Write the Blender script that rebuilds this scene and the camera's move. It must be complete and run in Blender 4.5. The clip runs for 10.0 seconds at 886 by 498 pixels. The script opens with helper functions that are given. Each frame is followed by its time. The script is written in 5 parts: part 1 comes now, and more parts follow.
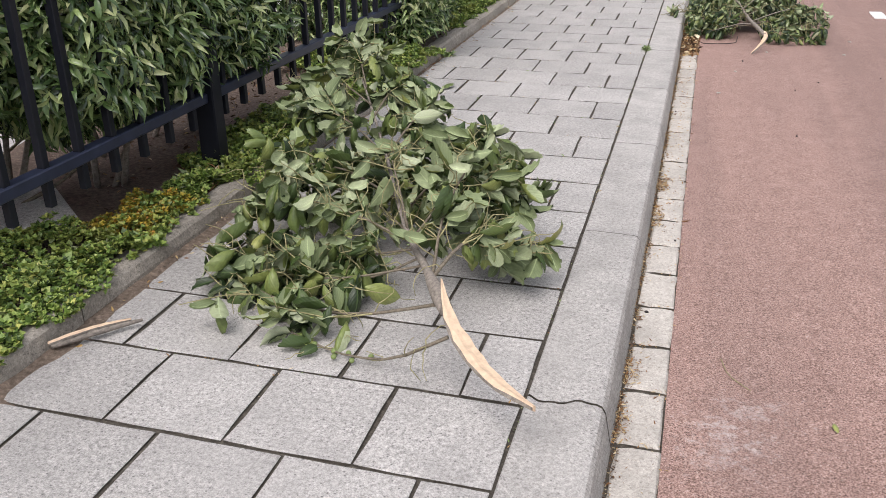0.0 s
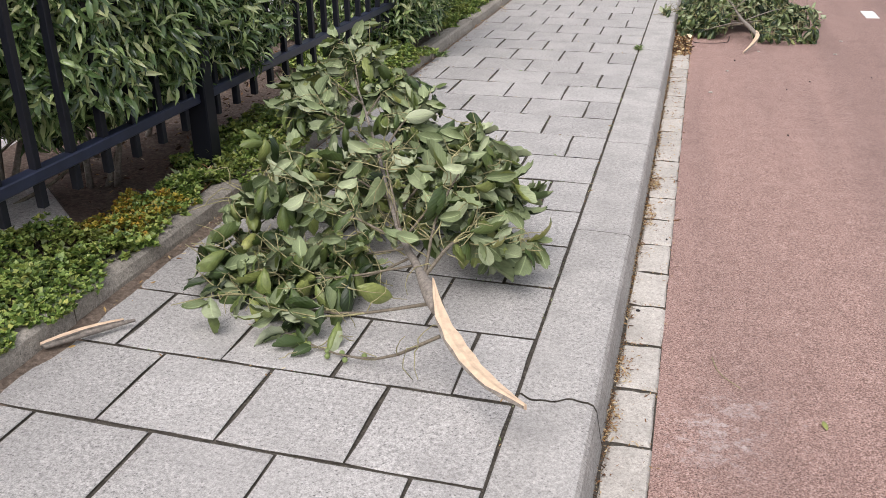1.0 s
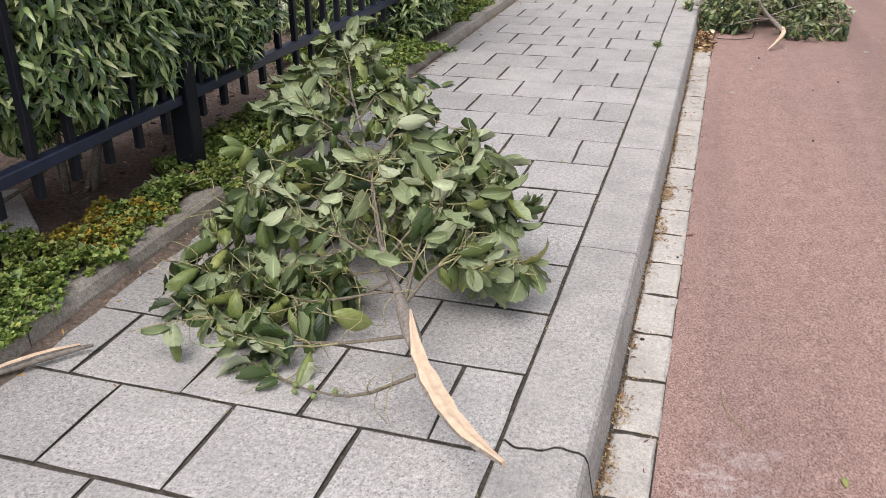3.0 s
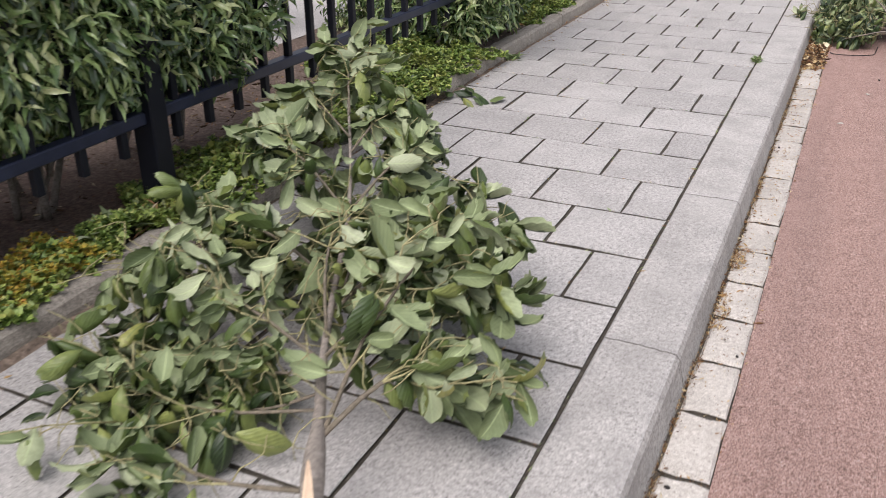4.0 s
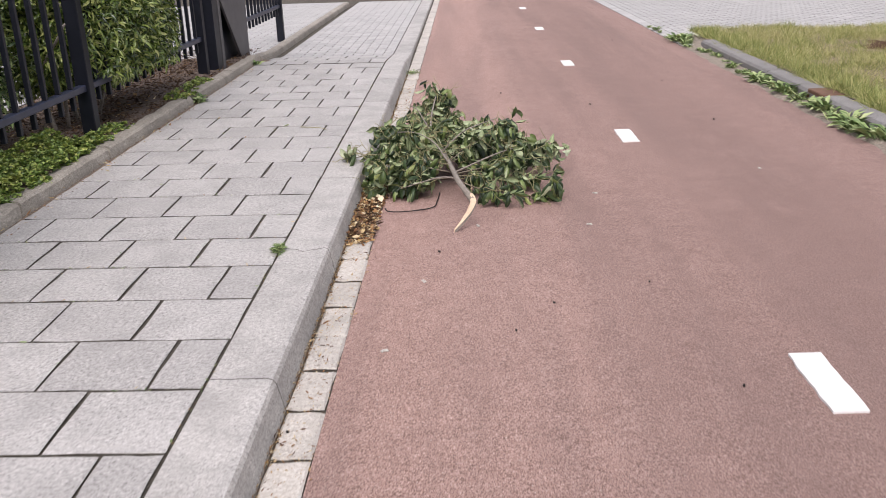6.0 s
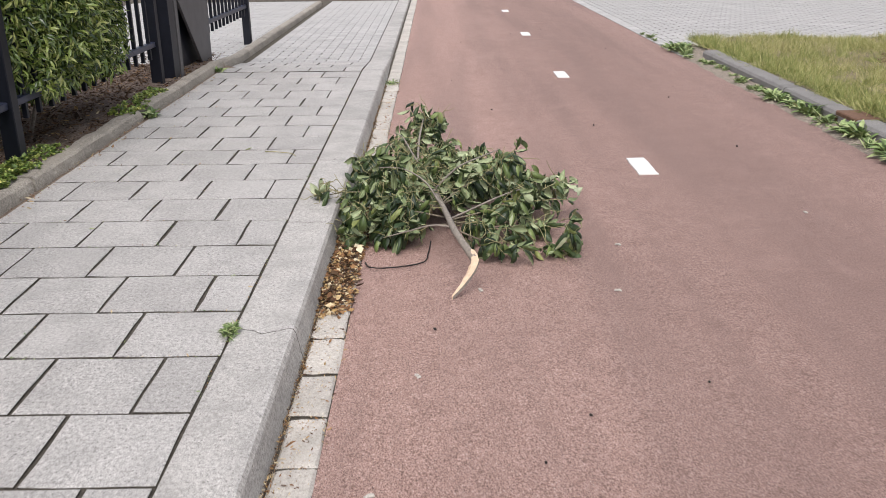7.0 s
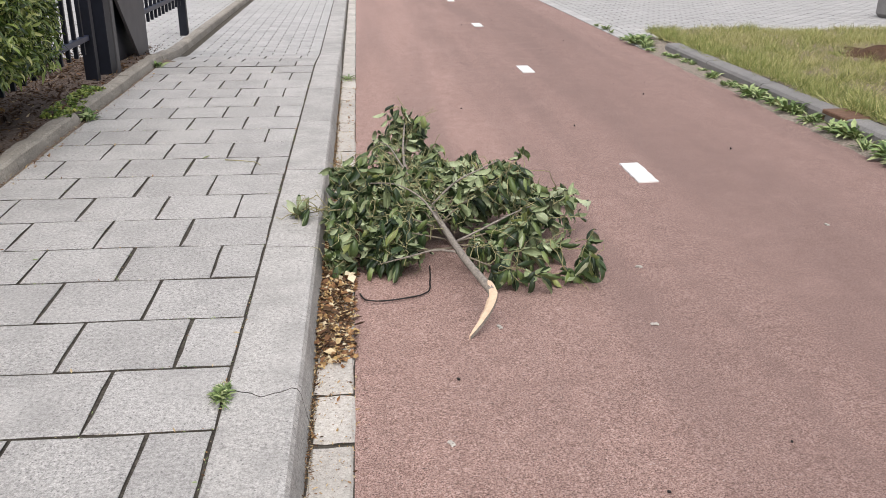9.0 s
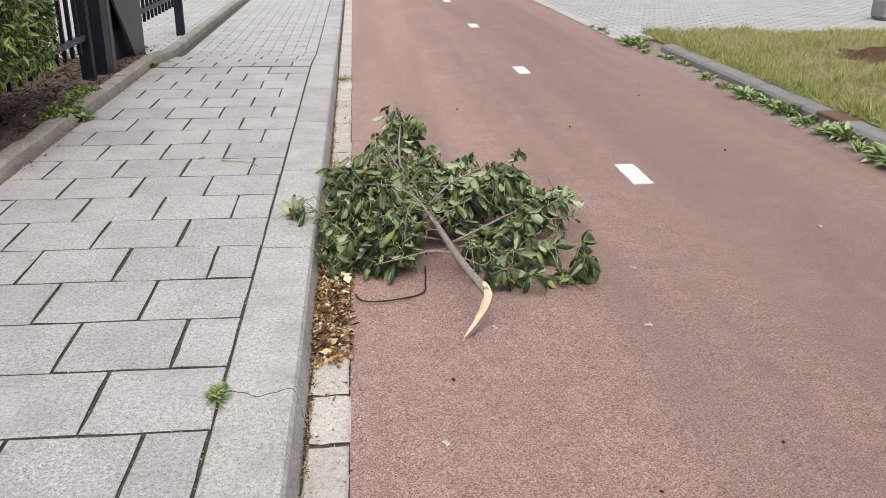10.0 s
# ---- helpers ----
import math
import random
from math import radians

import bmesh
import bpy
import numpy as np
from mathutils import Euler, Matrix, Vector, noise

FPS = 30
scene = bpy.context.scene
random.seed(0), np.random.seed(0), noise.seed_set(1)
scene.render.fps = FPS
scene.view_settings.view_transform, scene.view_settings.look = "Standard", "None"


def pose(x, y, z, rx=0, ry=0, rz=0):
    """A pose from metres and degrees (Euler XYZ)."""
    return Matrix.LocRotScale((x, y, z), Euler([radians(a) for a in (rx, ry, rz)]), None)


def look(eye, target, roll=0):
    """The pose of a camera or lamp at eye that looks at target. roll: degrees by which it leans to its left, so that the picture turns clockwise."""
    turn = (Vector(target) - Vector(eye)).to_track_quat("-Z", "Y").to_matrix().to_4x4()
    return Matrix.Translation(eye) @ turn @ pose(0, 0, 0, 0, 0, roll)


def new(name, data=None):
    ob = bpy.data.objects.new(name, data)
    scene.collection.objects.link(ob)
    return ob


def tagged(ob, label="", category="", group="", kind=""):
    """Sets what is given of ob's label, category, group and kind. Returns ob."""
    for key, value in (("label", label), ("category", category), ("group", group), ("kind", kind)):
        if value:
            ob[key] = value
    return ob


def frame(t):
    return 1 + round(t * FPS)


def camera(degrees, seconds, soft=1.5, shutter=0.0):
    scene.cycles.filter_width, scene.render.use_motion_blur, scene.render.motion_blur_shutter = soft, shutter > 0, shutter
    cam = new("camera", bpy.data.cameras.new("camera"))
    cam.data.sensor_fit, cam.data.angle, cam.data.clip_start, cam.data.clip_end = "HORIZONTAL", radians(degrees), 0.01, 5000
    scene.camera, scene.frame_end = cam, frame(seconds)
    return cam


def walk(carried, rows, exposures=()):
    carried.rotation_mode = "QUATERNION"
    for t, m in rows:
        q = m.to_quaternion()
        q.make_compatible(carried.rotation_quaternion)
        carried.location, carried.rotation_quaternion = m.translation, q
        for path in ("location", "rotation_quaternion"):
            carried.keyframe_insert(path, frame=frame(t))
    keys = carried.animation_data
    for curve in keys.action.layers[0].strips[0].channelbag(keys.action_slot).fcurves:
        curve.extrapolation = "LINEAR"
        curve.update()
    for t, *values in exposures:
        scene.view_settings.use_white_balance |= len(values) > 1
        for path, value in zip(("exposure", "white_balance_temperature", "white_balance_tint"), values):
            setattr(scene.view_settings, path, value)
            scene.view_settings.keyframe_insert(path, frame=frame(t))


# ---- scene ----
cam = camera(54.2, 10.0, soft=0.7, shutter=0.25)
PATH = [
    (0, (0.293, -0.13, 1.153), (-0.216, 1.617, 0.323), -0.6),
    (0.5, (0.299, -0.129, 1.148), (-0.205, 1.62, 0.32), -0.5),
    (1, (0.302, -0.135, 1.156), (-0.195, 1.615, 0.325), -0.6),
    (1.5, (0.301, -0.14, 1.159), (-0.189, 1.612, 0.328), -0.6),
    (2, (0.293, -0.141, 1.159), (-0.191, 1.612, 0.326), -0.6),
    (2.2, (0.293, -0.138, 1.159), (-0.192, 1.612, 0.321), -0.9),
    (3.3, (0.37, 0.261, 1.139), (-0.262, 1.951, 0.276), 0.2),
    (3.5, (0.393, 0.381, 1.129), (-0.319, 2.037, 0.262), 0.6),
    (4, (0.403, 0.787, 1.099), (-0.354, 2.42, 0.228), -0.2),
    (4.5, (0.532, 1.194, 1.119), (-0.205, 2.831, 0.238), -0.8),
    (5, (0.613, 1.66, 1.087), (0.138, 3.399, 0.221), 1.3),
    (5.5, (0.655, 2.089, 1.122), (0.502, 3.921, 0.335), -1.6),
    (6, (0.703, 2.517, 1.123), (0.652, 4.393, 0.433), -1.6),
    (7.5, (0.518, 3.513, 1.105), (0.57, 5.387, 0.408), -0.4),
    (8, (0.43, 3.641, 1.096), (0.532, 5.512, 0.398), -0.2),
    (8.5, (0.381, 3.679, 1.094), (0.535, 5.542, 0.383), 0.0),
    (9, (0.361, 3.688, 1.106), (0.537, 5.545, 0.385), 0.2),
    (9.5, (0.356, 3.684, 1.107), (0.542, 5.541, 0.386), 0.3),
    (10, (0.362, 3.674, 1.115), (0.547, 5.53, 0.394), 0.4),
]
walk(cam, [(t, look(eye, target, roll)) for t, eye, target, roll in PATH], [(0.0, 0.37, 6500, 14), (3.5, 0.36, 6500, 15), (4.3, 0.43, 6500, 17), (5.0, 0.5, 6500, 18), (5.6, 0.41, 6500, 18), (6.2, 0.38, 6500, 16), (7.5, 0.33, 6500, 12), (10.0, 0.33, 6500, 12)])

# ---- light ----
world = bpy.data.worlds.new("overcast_sky")
scene.world = world
world.use_nodes = True
wn, wl = world.node_tree.nodes, world.node_tree.links
wn.clear()
sky = wn.new("ShaderNodeTexSky")
sky.sky_type = "NISHITA"
sky.sun_disc = False
sky.sun_elevation, sky.sun_rotation = radians(58), radians(200)
sky.air_density, sky.dust_density, sky.ozone_density = 1.0, 4.0, 1.0
grey = wn.new("ShaderNodeHueSaturation")
grey.inputs["Saturation"].default_value = 0.38
back = wn.new("ShaderNodeBackground")
back.inputs["Strength"].default_value = 0.15
wout = wn.new("ShaderNodeOutputWorld")
wl.new(sky.outputs[0], grey.inputs["Color"])
wl.new(grey.outputs[0], back.inputs["Color"])
wl.new(back.outputs[0], wout.inputs["Surface"])
sun = new("sun", bpy.data.lights.new("sun", "SUN"))
sun.data.energy, sun.data.angle, sun.data.color = 1.0, radians(35), (1.0, 0.985, 0.96)
sun.matrix_world = look((2, -3, 8), (0.6, 1.5, 0))


# ---- materials ----
class Nodes:
    """A small builder of node trees."""

    def __init__(self, name, rough=0.8, metal=0.0, spec=0.5):
        self.m = bpy.data.materials.new(name)
        self.m.use_nodes = True
        self.t = self.m.node_tree
        self.b = self.t.nodes["Principled BSDF"]
        self.b.inputs["Roughness"].default_value = rough
        self.b.inputs["Metallic"].default_value = metal
        self.b.inputs["Specular IOR Level"].default_value = spec
        self.co = self.add("ShaderNodeTexCoord").outputs["Object"]

    def add(self, kind, **values):
        n = self.t.nodes.new(kind)
        for k, v in values.items():
            n.inputs[k].default_value = v
        return n

    def link(self, a, b):
        self.t.links.new(a, b)

    def noise(self, scale, detail=4.0, rough=0.6, at=None):
        n = self.add("ShaderNodeTexNoise", Scale=scale, Detail=detail, Roughness=rough)
        self.link(at or self.co, n.inputs["Vector"])
        return n.outputs["Fac"]

    def cells(self, scale, at=None):
        n = self.add("ShaderNodeTexVoronoi", Scale=scale)
        self.link(at or self.co, n.inputs["Vector"])
        return n

    def ramp(self, fac, stops):
        n = self.add("ShaderNodeValToRGB")
        el = n.color_ramp.elements
        while len(el) < len(stops):
            el.new(0.5)
        for e, (p, c) in zip(el, stops):
            e.position = p
            e.color = (*c, 1) if not isinstance(c, (int, float)) else (c, c, c, 1)
        self.link(fac, n.inputs[0])
        return n.outputs[0]

    def mix(self, fac, a, b, mode="MIX"):
        n = self.add("ShaderNodeMix")
        n.data_type, n.blend_type = "RGBA", mode
        for sock, v in ((n.inputs[0], fac), (n.inputs[6], a), (n.inputs[7], b)):
            if isinstance(v, bpy.types.NodeSocket):
                self.link(v, sock)
            elif isinstance(v, (int, float)):
                sock.default_value = v
            else:
                sock.default_value = (*v, 1)
        return n.outputs[2]

    def bump(self, height, strength, distance):
        n = self.add("ShaderNodeBump", Strength=strength, Distance=distance)
        self.link(height, n.inputs["Height"])
        self.link(n.outputs[0], self.b.inputs["Normal"])

    def each(self):
        return self.add("ShaderNodeObjectInfo").outputs["Random"]

    def island(self):
        return self.add("ShaderNodeNewGeometry").outputs["Random Per Island"]

    def world_at(self):
        return self.add("ShaderNodeNewGeometry").outputs["Position"]

    def done(self, colour):
        if isinstance(colour, bpy.types.NodeSocket):
            self.link(colour, self.b.inputs["Base Color"])
        else:
            self.b.inputs["Base Color"].default_value = (*colour, 1)
        return self.m


def concrete(name, base, speck=0.5, stain=0.25):
    n = Nodes(name, 0.9, spec=0.25)
    at = n.world_at()
    lo, hi = [c * 0.92 for c in base], [min(1, c * 1.08) for c in base]
    col = n.ramp(n.each(), [(0.0, lo), (1.0, hi)])
    fine = n.noise(230, 5, 0.85, at)
    col = n.mix(0.75 * speck, col, n.ramp(fine, [(0.36, 0.18), (0.5, 0.5), (0.64, 0.8)]), "OVERLAY")
    mottle = n.noise(85, 5, 0.8, at)
    col = n.mix(0.6 * speck, col, n.ramp(mottle, [(0.36, 0.14), (0.5, 0.52), (0.64, 0.84)]), "OVERLAY")
    # a few open pores and pale grains, not one in every cell
    pores = n.cells(85, at)
    some = n.ramp(pores.outputs["Color"], [(0.5, 0.0), (0.58, 1.0)])
    col = n.mix(n.mix(1.0, some, n.ramp(pores.outputs["Distance"], [(0.12, 0.95 * speck), (0.27, 0.0)]), "MULTIPLY"), col, [c * 0.25 for c in base])
    chips = n.cells(62, at)
    few = n.ramp(chips.outputs["Color"], [(0.5, 0.0), (0.58, 1.0)])
    col = n.mix(n.mix(1.0, few, n.ramp(chips.outputs["Distance"], [(0.10, 0.75 * speck), (0.24, 0.0)]), "MULTIPLY"), col, [min(1, c * 1.6) for c in base])
    dirt = n.noise(5.5, 6, 0.65, at)
    col = n.mix(n.ramp(dirt, [(0.42, 0.0), (0.72, stain)]), col, [c * 0.6 for c in base])
    pale = n.noise(2.2, 3, 0.5, at)
    col = n.mix(n.ramp(pale, [(0.5, 0.0), (0.75, 0.28)]), col, [min(1, c * 1.3) for c in base])
    n.bump(fine, 0.3, 0.0015)
    return n.done(col)


def tarmac():
    n = Nodes("red_asphalt", 0.88, spec=0.3)
    at = n.world_at()
    grain = n.noise(210, 5, 0.85, at)
    col = n.ramp(grain, [(0.37, (0.07, 0.04, 0.034)), (0.5, (0.396, 0.247, 0.207)), (0.62, (0.64, 0.47, 0.415))])
    stones = n.cells(105, at)
    col = n.mix(n.ramp(stones.outputs["Distance"], [(0.08, 0.6), (0.26, 0.0)]), col, (0.56, 0.45, 0.395))
    coarse = n.noise(95, 4, 0.8, at)
    col = n.mix(0.38, col, n.ramp(coarse, [(0.36, 0.2), (0.5, 0.5), (0.64, 0.84)]), "OVERLAY")
    cloud = n.noise(11, 5, 0.75, at)
    col = n.mix(0.22, col, n.ramp(cloud, [(0.34, 0.25), (0.5, 0.5), (0.66, 0.72)]), "OVERLAY")
    pits = n.cells(120, at)
    col = n.mix(n.ramp(pits.outputs["Distance"], [(0.12, 0.75), (0.24, 0.0)]), col, (0.07, 0.045, 0.04))
    specks = n.cells(38, at)
    col = n.mix(n.ramp(specks.outputs["Distance"], [(0.05, 0.8), (0.1, 0.0)]), col, (0.66, 0.56, 0.5))
    # wear: a greyer, darker track and pale scuffs
    flat = n.add("ShaderNodeMapping")
    flat.inputs["Scale"].default_value = (1.9, 0.12, 1.0)
    n.link(at, flat.inputs["Vector"])
    track = n.noise(1.5, 3, 0.55, flat.outputs[0])
    col = n.mix(n.ramp(track, [(0.45, 0.0), (0.7, 0.42)]), col, (0.19, 0.135, 0.122))
    lane = n.add("ShaderNodeSeparateXYZ")
    n.link(at, lane.inputs[0])
    wob = n.add("ShaderNodeMath")
    wob.operation = "MULTIPLY_ADD"
    n.link(n.noise(0.9, 4, 0.6, at), wob.inputs[0])
    wob.inputs[1].default_value = 0.9
    n.link(lane.outputs[0], wob.inputs[2])
    over = n.add("ShaderNodeMath")
    over.operation = "DIVIDE"
    n.link(wob.outputs[0], over.inputs[0])
    over.inputs[1].default_value = 4.0
    col = n.mix(n.ramp(over.outputs[0], [(0.34, 0.0), (0.46, 0.3), (0.64, 0.5), (0.9, 0.24)]), col, (0.18, 0.12, 0.103))
    scuff = n.noise(3.0, 6, 0.7, at)
    col = n.mix(n.ramp(scuff, [(0.55, 0.0), (0.8, 0.45)]), col, (0.44, 0.295, 0.255))
    # two small spills of pale dust
    grit = n.noise(30, 6, 0.85, at)
    for place in ((0.49, 1.735, -0.08), (0.455, 1.585, -0.08)):
        spot = n.add("ShaderNodeVectorMath")
        spot.operation = "DISTANCE"
        n.link(at, spot.inputs[0])
        spot.inputs[1].default_value = place
        rim = n.add("ShaderNodeMath")
        rim.operation = "ADD"
        n.link(spot.outputs["Value"], rim.inputs[0])
        n.link(grit, rim.inputs[1])
        col = n.mix(n.ramp(rim.outputs[0], [(0.42, 0.55), (0.575, 0.0)]), col, (0.64, 0.57, 0.55))
    n.bump(grain, 0.8, 0.004)
    return n.done(col)


def plain(name, base, rough=0.8, vary=0.25, scale=30.0, metal=0.0, spec=0.4, bump=0.3):
    n = Nodes(name, rough, metal, spec)
    g = n.noise(scale, 5, 0.65)
    col = n.ramp(g, [(0.25, [c * (1 - vary) for c in base]), (0.75, [min(1, c * (1 + vary)) for c in base])])
    big = n.noise(scale / 9, 3, 0.5)
    col = n.mix(n.ramp(big, [(0.4, 0.0), (0.75, vary)]), col, [c * 0.6 for c in base])
    if bump:
        n.bump(g, bump, 0.002)
    return n.done(col)


def leafy(name, stops, rough=0.45, spec=0.5, by_object=False, vein=True, patch=None):
    n = Nodes(name, rough, 0.0, spec)
    if by_object:
        add = n.add("ShaderNodeMath")
        add.operation = "ADD"
        n.link(n.each(), add.inputs[0])
        n.link(n.island(), add.inputs[1])
        cut = n.add("ShaderNodeMath")
        cut.operation = "FRACT"
        n.link(add.outputs[0], cut.inputs[0])
        col = n.ramp(cut.outputs[0], stops)
    else:
        col = n.ramp(n.island(), stops)
    if by_object:
        uv = n.add("ShaderNodeSeparateXYZ")
        n.link(n.add("ShaderNodeTexCoord").outputs["UV"], uv.inputs[0])

        def calc(kind, a, b=0.0):
            q = n.add("ShaderNodeMath")
            q.operation = kind
            for k, val in enumerate((a, b)):
                if isinstance(val, float):
                    q.inputs[k].default_value = val
                else:
                    n.link(val, q.inputs[k])
            return q.outputs[0]

        off = calc("ABSOLUTE", calc("SUBTRACT", uv.outputs[0], 0.5))
        ribs = calc("SINE", calc("MULTIPLY", calc("SUBTRACT", calc("MULTIPLY", uv.outputs[1], 8.0), calc("MULTIPLY", off, 5.0)), 6.283))
        col = n.mix(n.ramp(off, [(0.012, 0.45), (0.05, 0.0)]), col, [min(1, c * 2.0 + 0.02) for c in stops[1][1]])
        col = n.mix(n.ramp(ribs, [(0.7, 0.0), (1.0, 0.13)]), col, [min(1, c * 1.5 + 0.01) for c in stops[1][1]])
        n.bump(ribs, 0.22, 0.0012)
    if vein:
        if patch:
            where = n.noise(patch[0], 4, 0.65, n.world_at())
            col = n.mix(n.ramp(where, [(0.5, 0.0), (0.68, patch[2])]), col, patch[1])
        blot = n.noise(60, 3, 0.6)
        col = n.mix(n.ramp(blot, [(0.4, 0.0), (0.75, 0.35)]), col, [c * 0.55 for c in stops[0][1]])
    return n.done(col)


def soil(name, base):
    n = Nodes(name, 1.0, spec=0.1)
    g = n.noise(60, 6, 0.75)
    col = n.ramp(g, [(0.3, [c * 0.4 for c in base]), (0.55, base), (0.75, [c * 1.8 for c in base])])
    n.bump(g, 1.0, 0.012)
    return n.done(col)


def bark(name, base):
    n = Nodes(name, 0.85, spec=0.2)
    st = n.add("ShaderNodeMapping")
    st.inputs["Scale"].default_value = (1, 1, 1)
    n.link(n.co, st.inputs["Vector"])
    g = n.noise(90, 5, 0.7, st.outputs[0])
    col = n.ramp(g, [(0.3, [c * 0.55 for c in base]), (0.7, [c * 1.35 for c in base])])
    n.bump(g, 0.6, 0.003)
    return n.done(col)


M_TILE = concrete("pavement_concrete", (0.447, 0.431, 0.412), 0.85, 0.45)
M_KERB = concrete("kerb_concrete", (0.462, 0.444, 0.42), 0.75, 0.65)
# Concrete of the kerb's road side, a little darker than its top.
M_KERBFACE = concrete("kerb_face_concrete", (0.415, 0.398, 0.37), 0.8, 0.75)
M_SETT = concrete("gutter_stone", (0.54, 0.505, 0.455), 0.6, 0.6)
M_BRICK = concrete("grey_paver", (0.46, 0.45, 0.435), 0.55, 0.3)
M_EDGE = concrete("weathered_edging", (0.37, 0.335, 0.285), 0.9, 0.75)
M_OLDKERB = concrete("dark_kerb", (0.25, 0.24, 0.23), 0.5, 0.5)
M_ROAD = tarmac()
M_JOINT = soil("joint_sand", (0.135, 0.12, 0.1))
M_SOIL = soil("bed_soil", (0.205, 0.158, 0.13))
M_RUSTY = plain("rusty_iron", (0.17, 0.095, 0.06), 0.85, 0.4, 40)
M_MOUND = soil("dug_earth", (0.13, 0.08, 0.052))
M_DUST = soil("sandy_dirt", (0.27, 0.21, 0.165))
M_SAND = soil("pale_gutter_sand", (0.36, 0.31, 0.255))
M_GROUND = soil("far_ground", (0.14, 0.13, 0.11))
M_WHITE = plain("road_paint", (0.82, 0.81, 0.79), 0.6, 0.08, 60)
M_FENCE = plain("navy_paint", (0.008, 0.0095, 0.016), 0.48, 0.3, 14, spec=0.32, bump=0.05)
# Rails: the fence's navy, lightened for the sky light on their tops.
M_RAIL = plain("skylit_rail_paint", (0.023, 0.029, 0.056), 0.42, 0.3, 14, spec=0.5, bump=0.05)
M_STEEL = plain("grey_steel_paint", (0.095, 0.09, 0.092), 0.55, 0.2, 10, bump=0.05)
M_BARK = bark("branch_bark", (0.29, 0.255, 0.22))
M_SHOOT = bark("shoot_bark", (0.21, 0.18, 0.135))
M_TWIG = bark("twig_bark", (0.37, 0.34, 0.18))
M_WOOD = plain("torn_wood", (0.72, 0.54, 0.38), 0.7, 0.22, 55, bump=0.6)
M_LEAF_TOP = leafy("leaf_upper_side", [(0.0, (0.016, 0.031, 0.01)), (0.38, (0.062, 0.1, 0.028)), (0.72, (0.155, 0.205, 0.06)), (0.95, (0.29, 0.33, 0.1)), (1.0, (0.35, 0.36, 0.11))], 0.4, 0.45, True)
M_LEAF_DARK = leafy("dark_leaf_upper_side", [(0.0, (0.01, 0.022, 0.008)), (0.4, (0.033, 0.06, 0.02)), (0.75, (0.09, 0.135, 0.042)), (0.95, (0.2, 0.26, 0.08)), (1.0, (0.3, 0.32, 0.1))], 0.38, 0.45, True)
M_LEAF_UNDER = leafy("leaf_under_side", [(0.0, (0.17, 0.215, 0.1)), (0.5, (0.3, 0.36, 0.19)), (0.9, (0.43, 0.48, 0.3)), (1.0, (0.5, 0.545, 0.37))], 0.6, 0.3, True)
M_HEDGE = leafy("hedge_leaf", [(0.0, (0.026, 0.053, 0.022)), (0.45, (0.14, 0.23, 0.075)), (0.8, (0.37, 0.48, 0.18)), (1.0, (0.62, 0.66, 0.32))], 0.27, 0.7)
M_HEDGE_YOUNG = leafy("young_hedge_leaf", [(0.0, (0.028, 0.055, 0.014)), (0.45, (0.14, 0.21, 0.042)), (0.8, (0.34, 0.42, 0.1)), (1.0, (0.58, 0.6, 0.22))], 0.27, 0.65)
M_COVER = leafy("ground_cover_leaf", [(0.0, (0.05, 0.088, 0.024)), (0.4, (0.19, 0.295, 0.066)), (0.8, (0.36, 0.46, 0.11)), (1.0, (0.52, 0.53, 0.15))], 0.45, 0.45, patch=(7.0, (0.36, 0.3, 0.075), 0.35))
M_YELLOW = leafy("yellowing_leaf", [(0.0, (0.12, 0.15, 0.025)), (0.5, (0.42, 0.36, 0.05)), (0.85, (0.6, 0.4, 0.06)), (1.0, (0.55, 0.2, 0.05))], 0.5, 0.4)
M_RUST = leafy("dry_litter", [(0.0, (0.1, 0.05, 0.03)), (0.35, (0.32, 0.165, 0.075)), (0.65, (0.54, 0.37, 0.16)), (1.0, (0.76, 0.66, 0.46))], 0.75, 0.25)
M_DEAD = leafy("dead_leaf", [(0.0, (0.05, 0.03, 0.02)), (0.6, (0.13, 0.08, 0.05)), (1.0, (0.26, 0.17, 0.10))], 0.8, 0.2)
M_GRASS = leafy("grass_blade", [(0.0, (0.16, 0.19, 0.05)), (0.4, (0.32, 0.335, 0.11)), (0.75, (0.52, 0.48, 0.2)), (1.0, (0.7, 0.62, 0.34))], 0.6, 0.3, patch=(1.6, (0.55, 0.48, 0.24), 0.55))
M_TUFT = leafy("green_grass_blade", [(0.0, (0.13, 0.165, 0.04)), (0.6, (0.3, 0.335, 0.1)), (1.0, (0.58, 0.52, 0.24))], 0.5, 0.35, vein=False)
M_WEED = leafy("weed_leaf", [(0.0, (0.09, 0.15, 0.05)), (0.6, (0.28, 0.38, 0.14)), (1.0, (0.5, 0.55, 0.28))], 0.5, 0.4)
M_FRUIT = plain("green_fruit", (0.2, 0.26, 0.09), 0.5, 0.2, 60, bump=0)
M_BLACK = plain("matt_black", (0.02, 0.017, 0.016), 0.7, 0.3, 30)
M_DARKGLASS = plain("dark_trim", (0.02, 0.02, 0.022), 0.3, 0.1, 5)
M_RED = plain("red_car_paint", (0.55, 0.03, 0.02), 0.25, 0.05, 4, bump=0)


# ---- builders ----
RNG = np.random.default_rng(7)


def paver_mesh(name, piece, top):
    """A paving piece whose buried sides are caked with joint sand."""
    v, f = piece
    return mesh_of(name, v, f, [top, M_JOINT], False, [1 if k < 12 else 0 for k in range(len(f))])


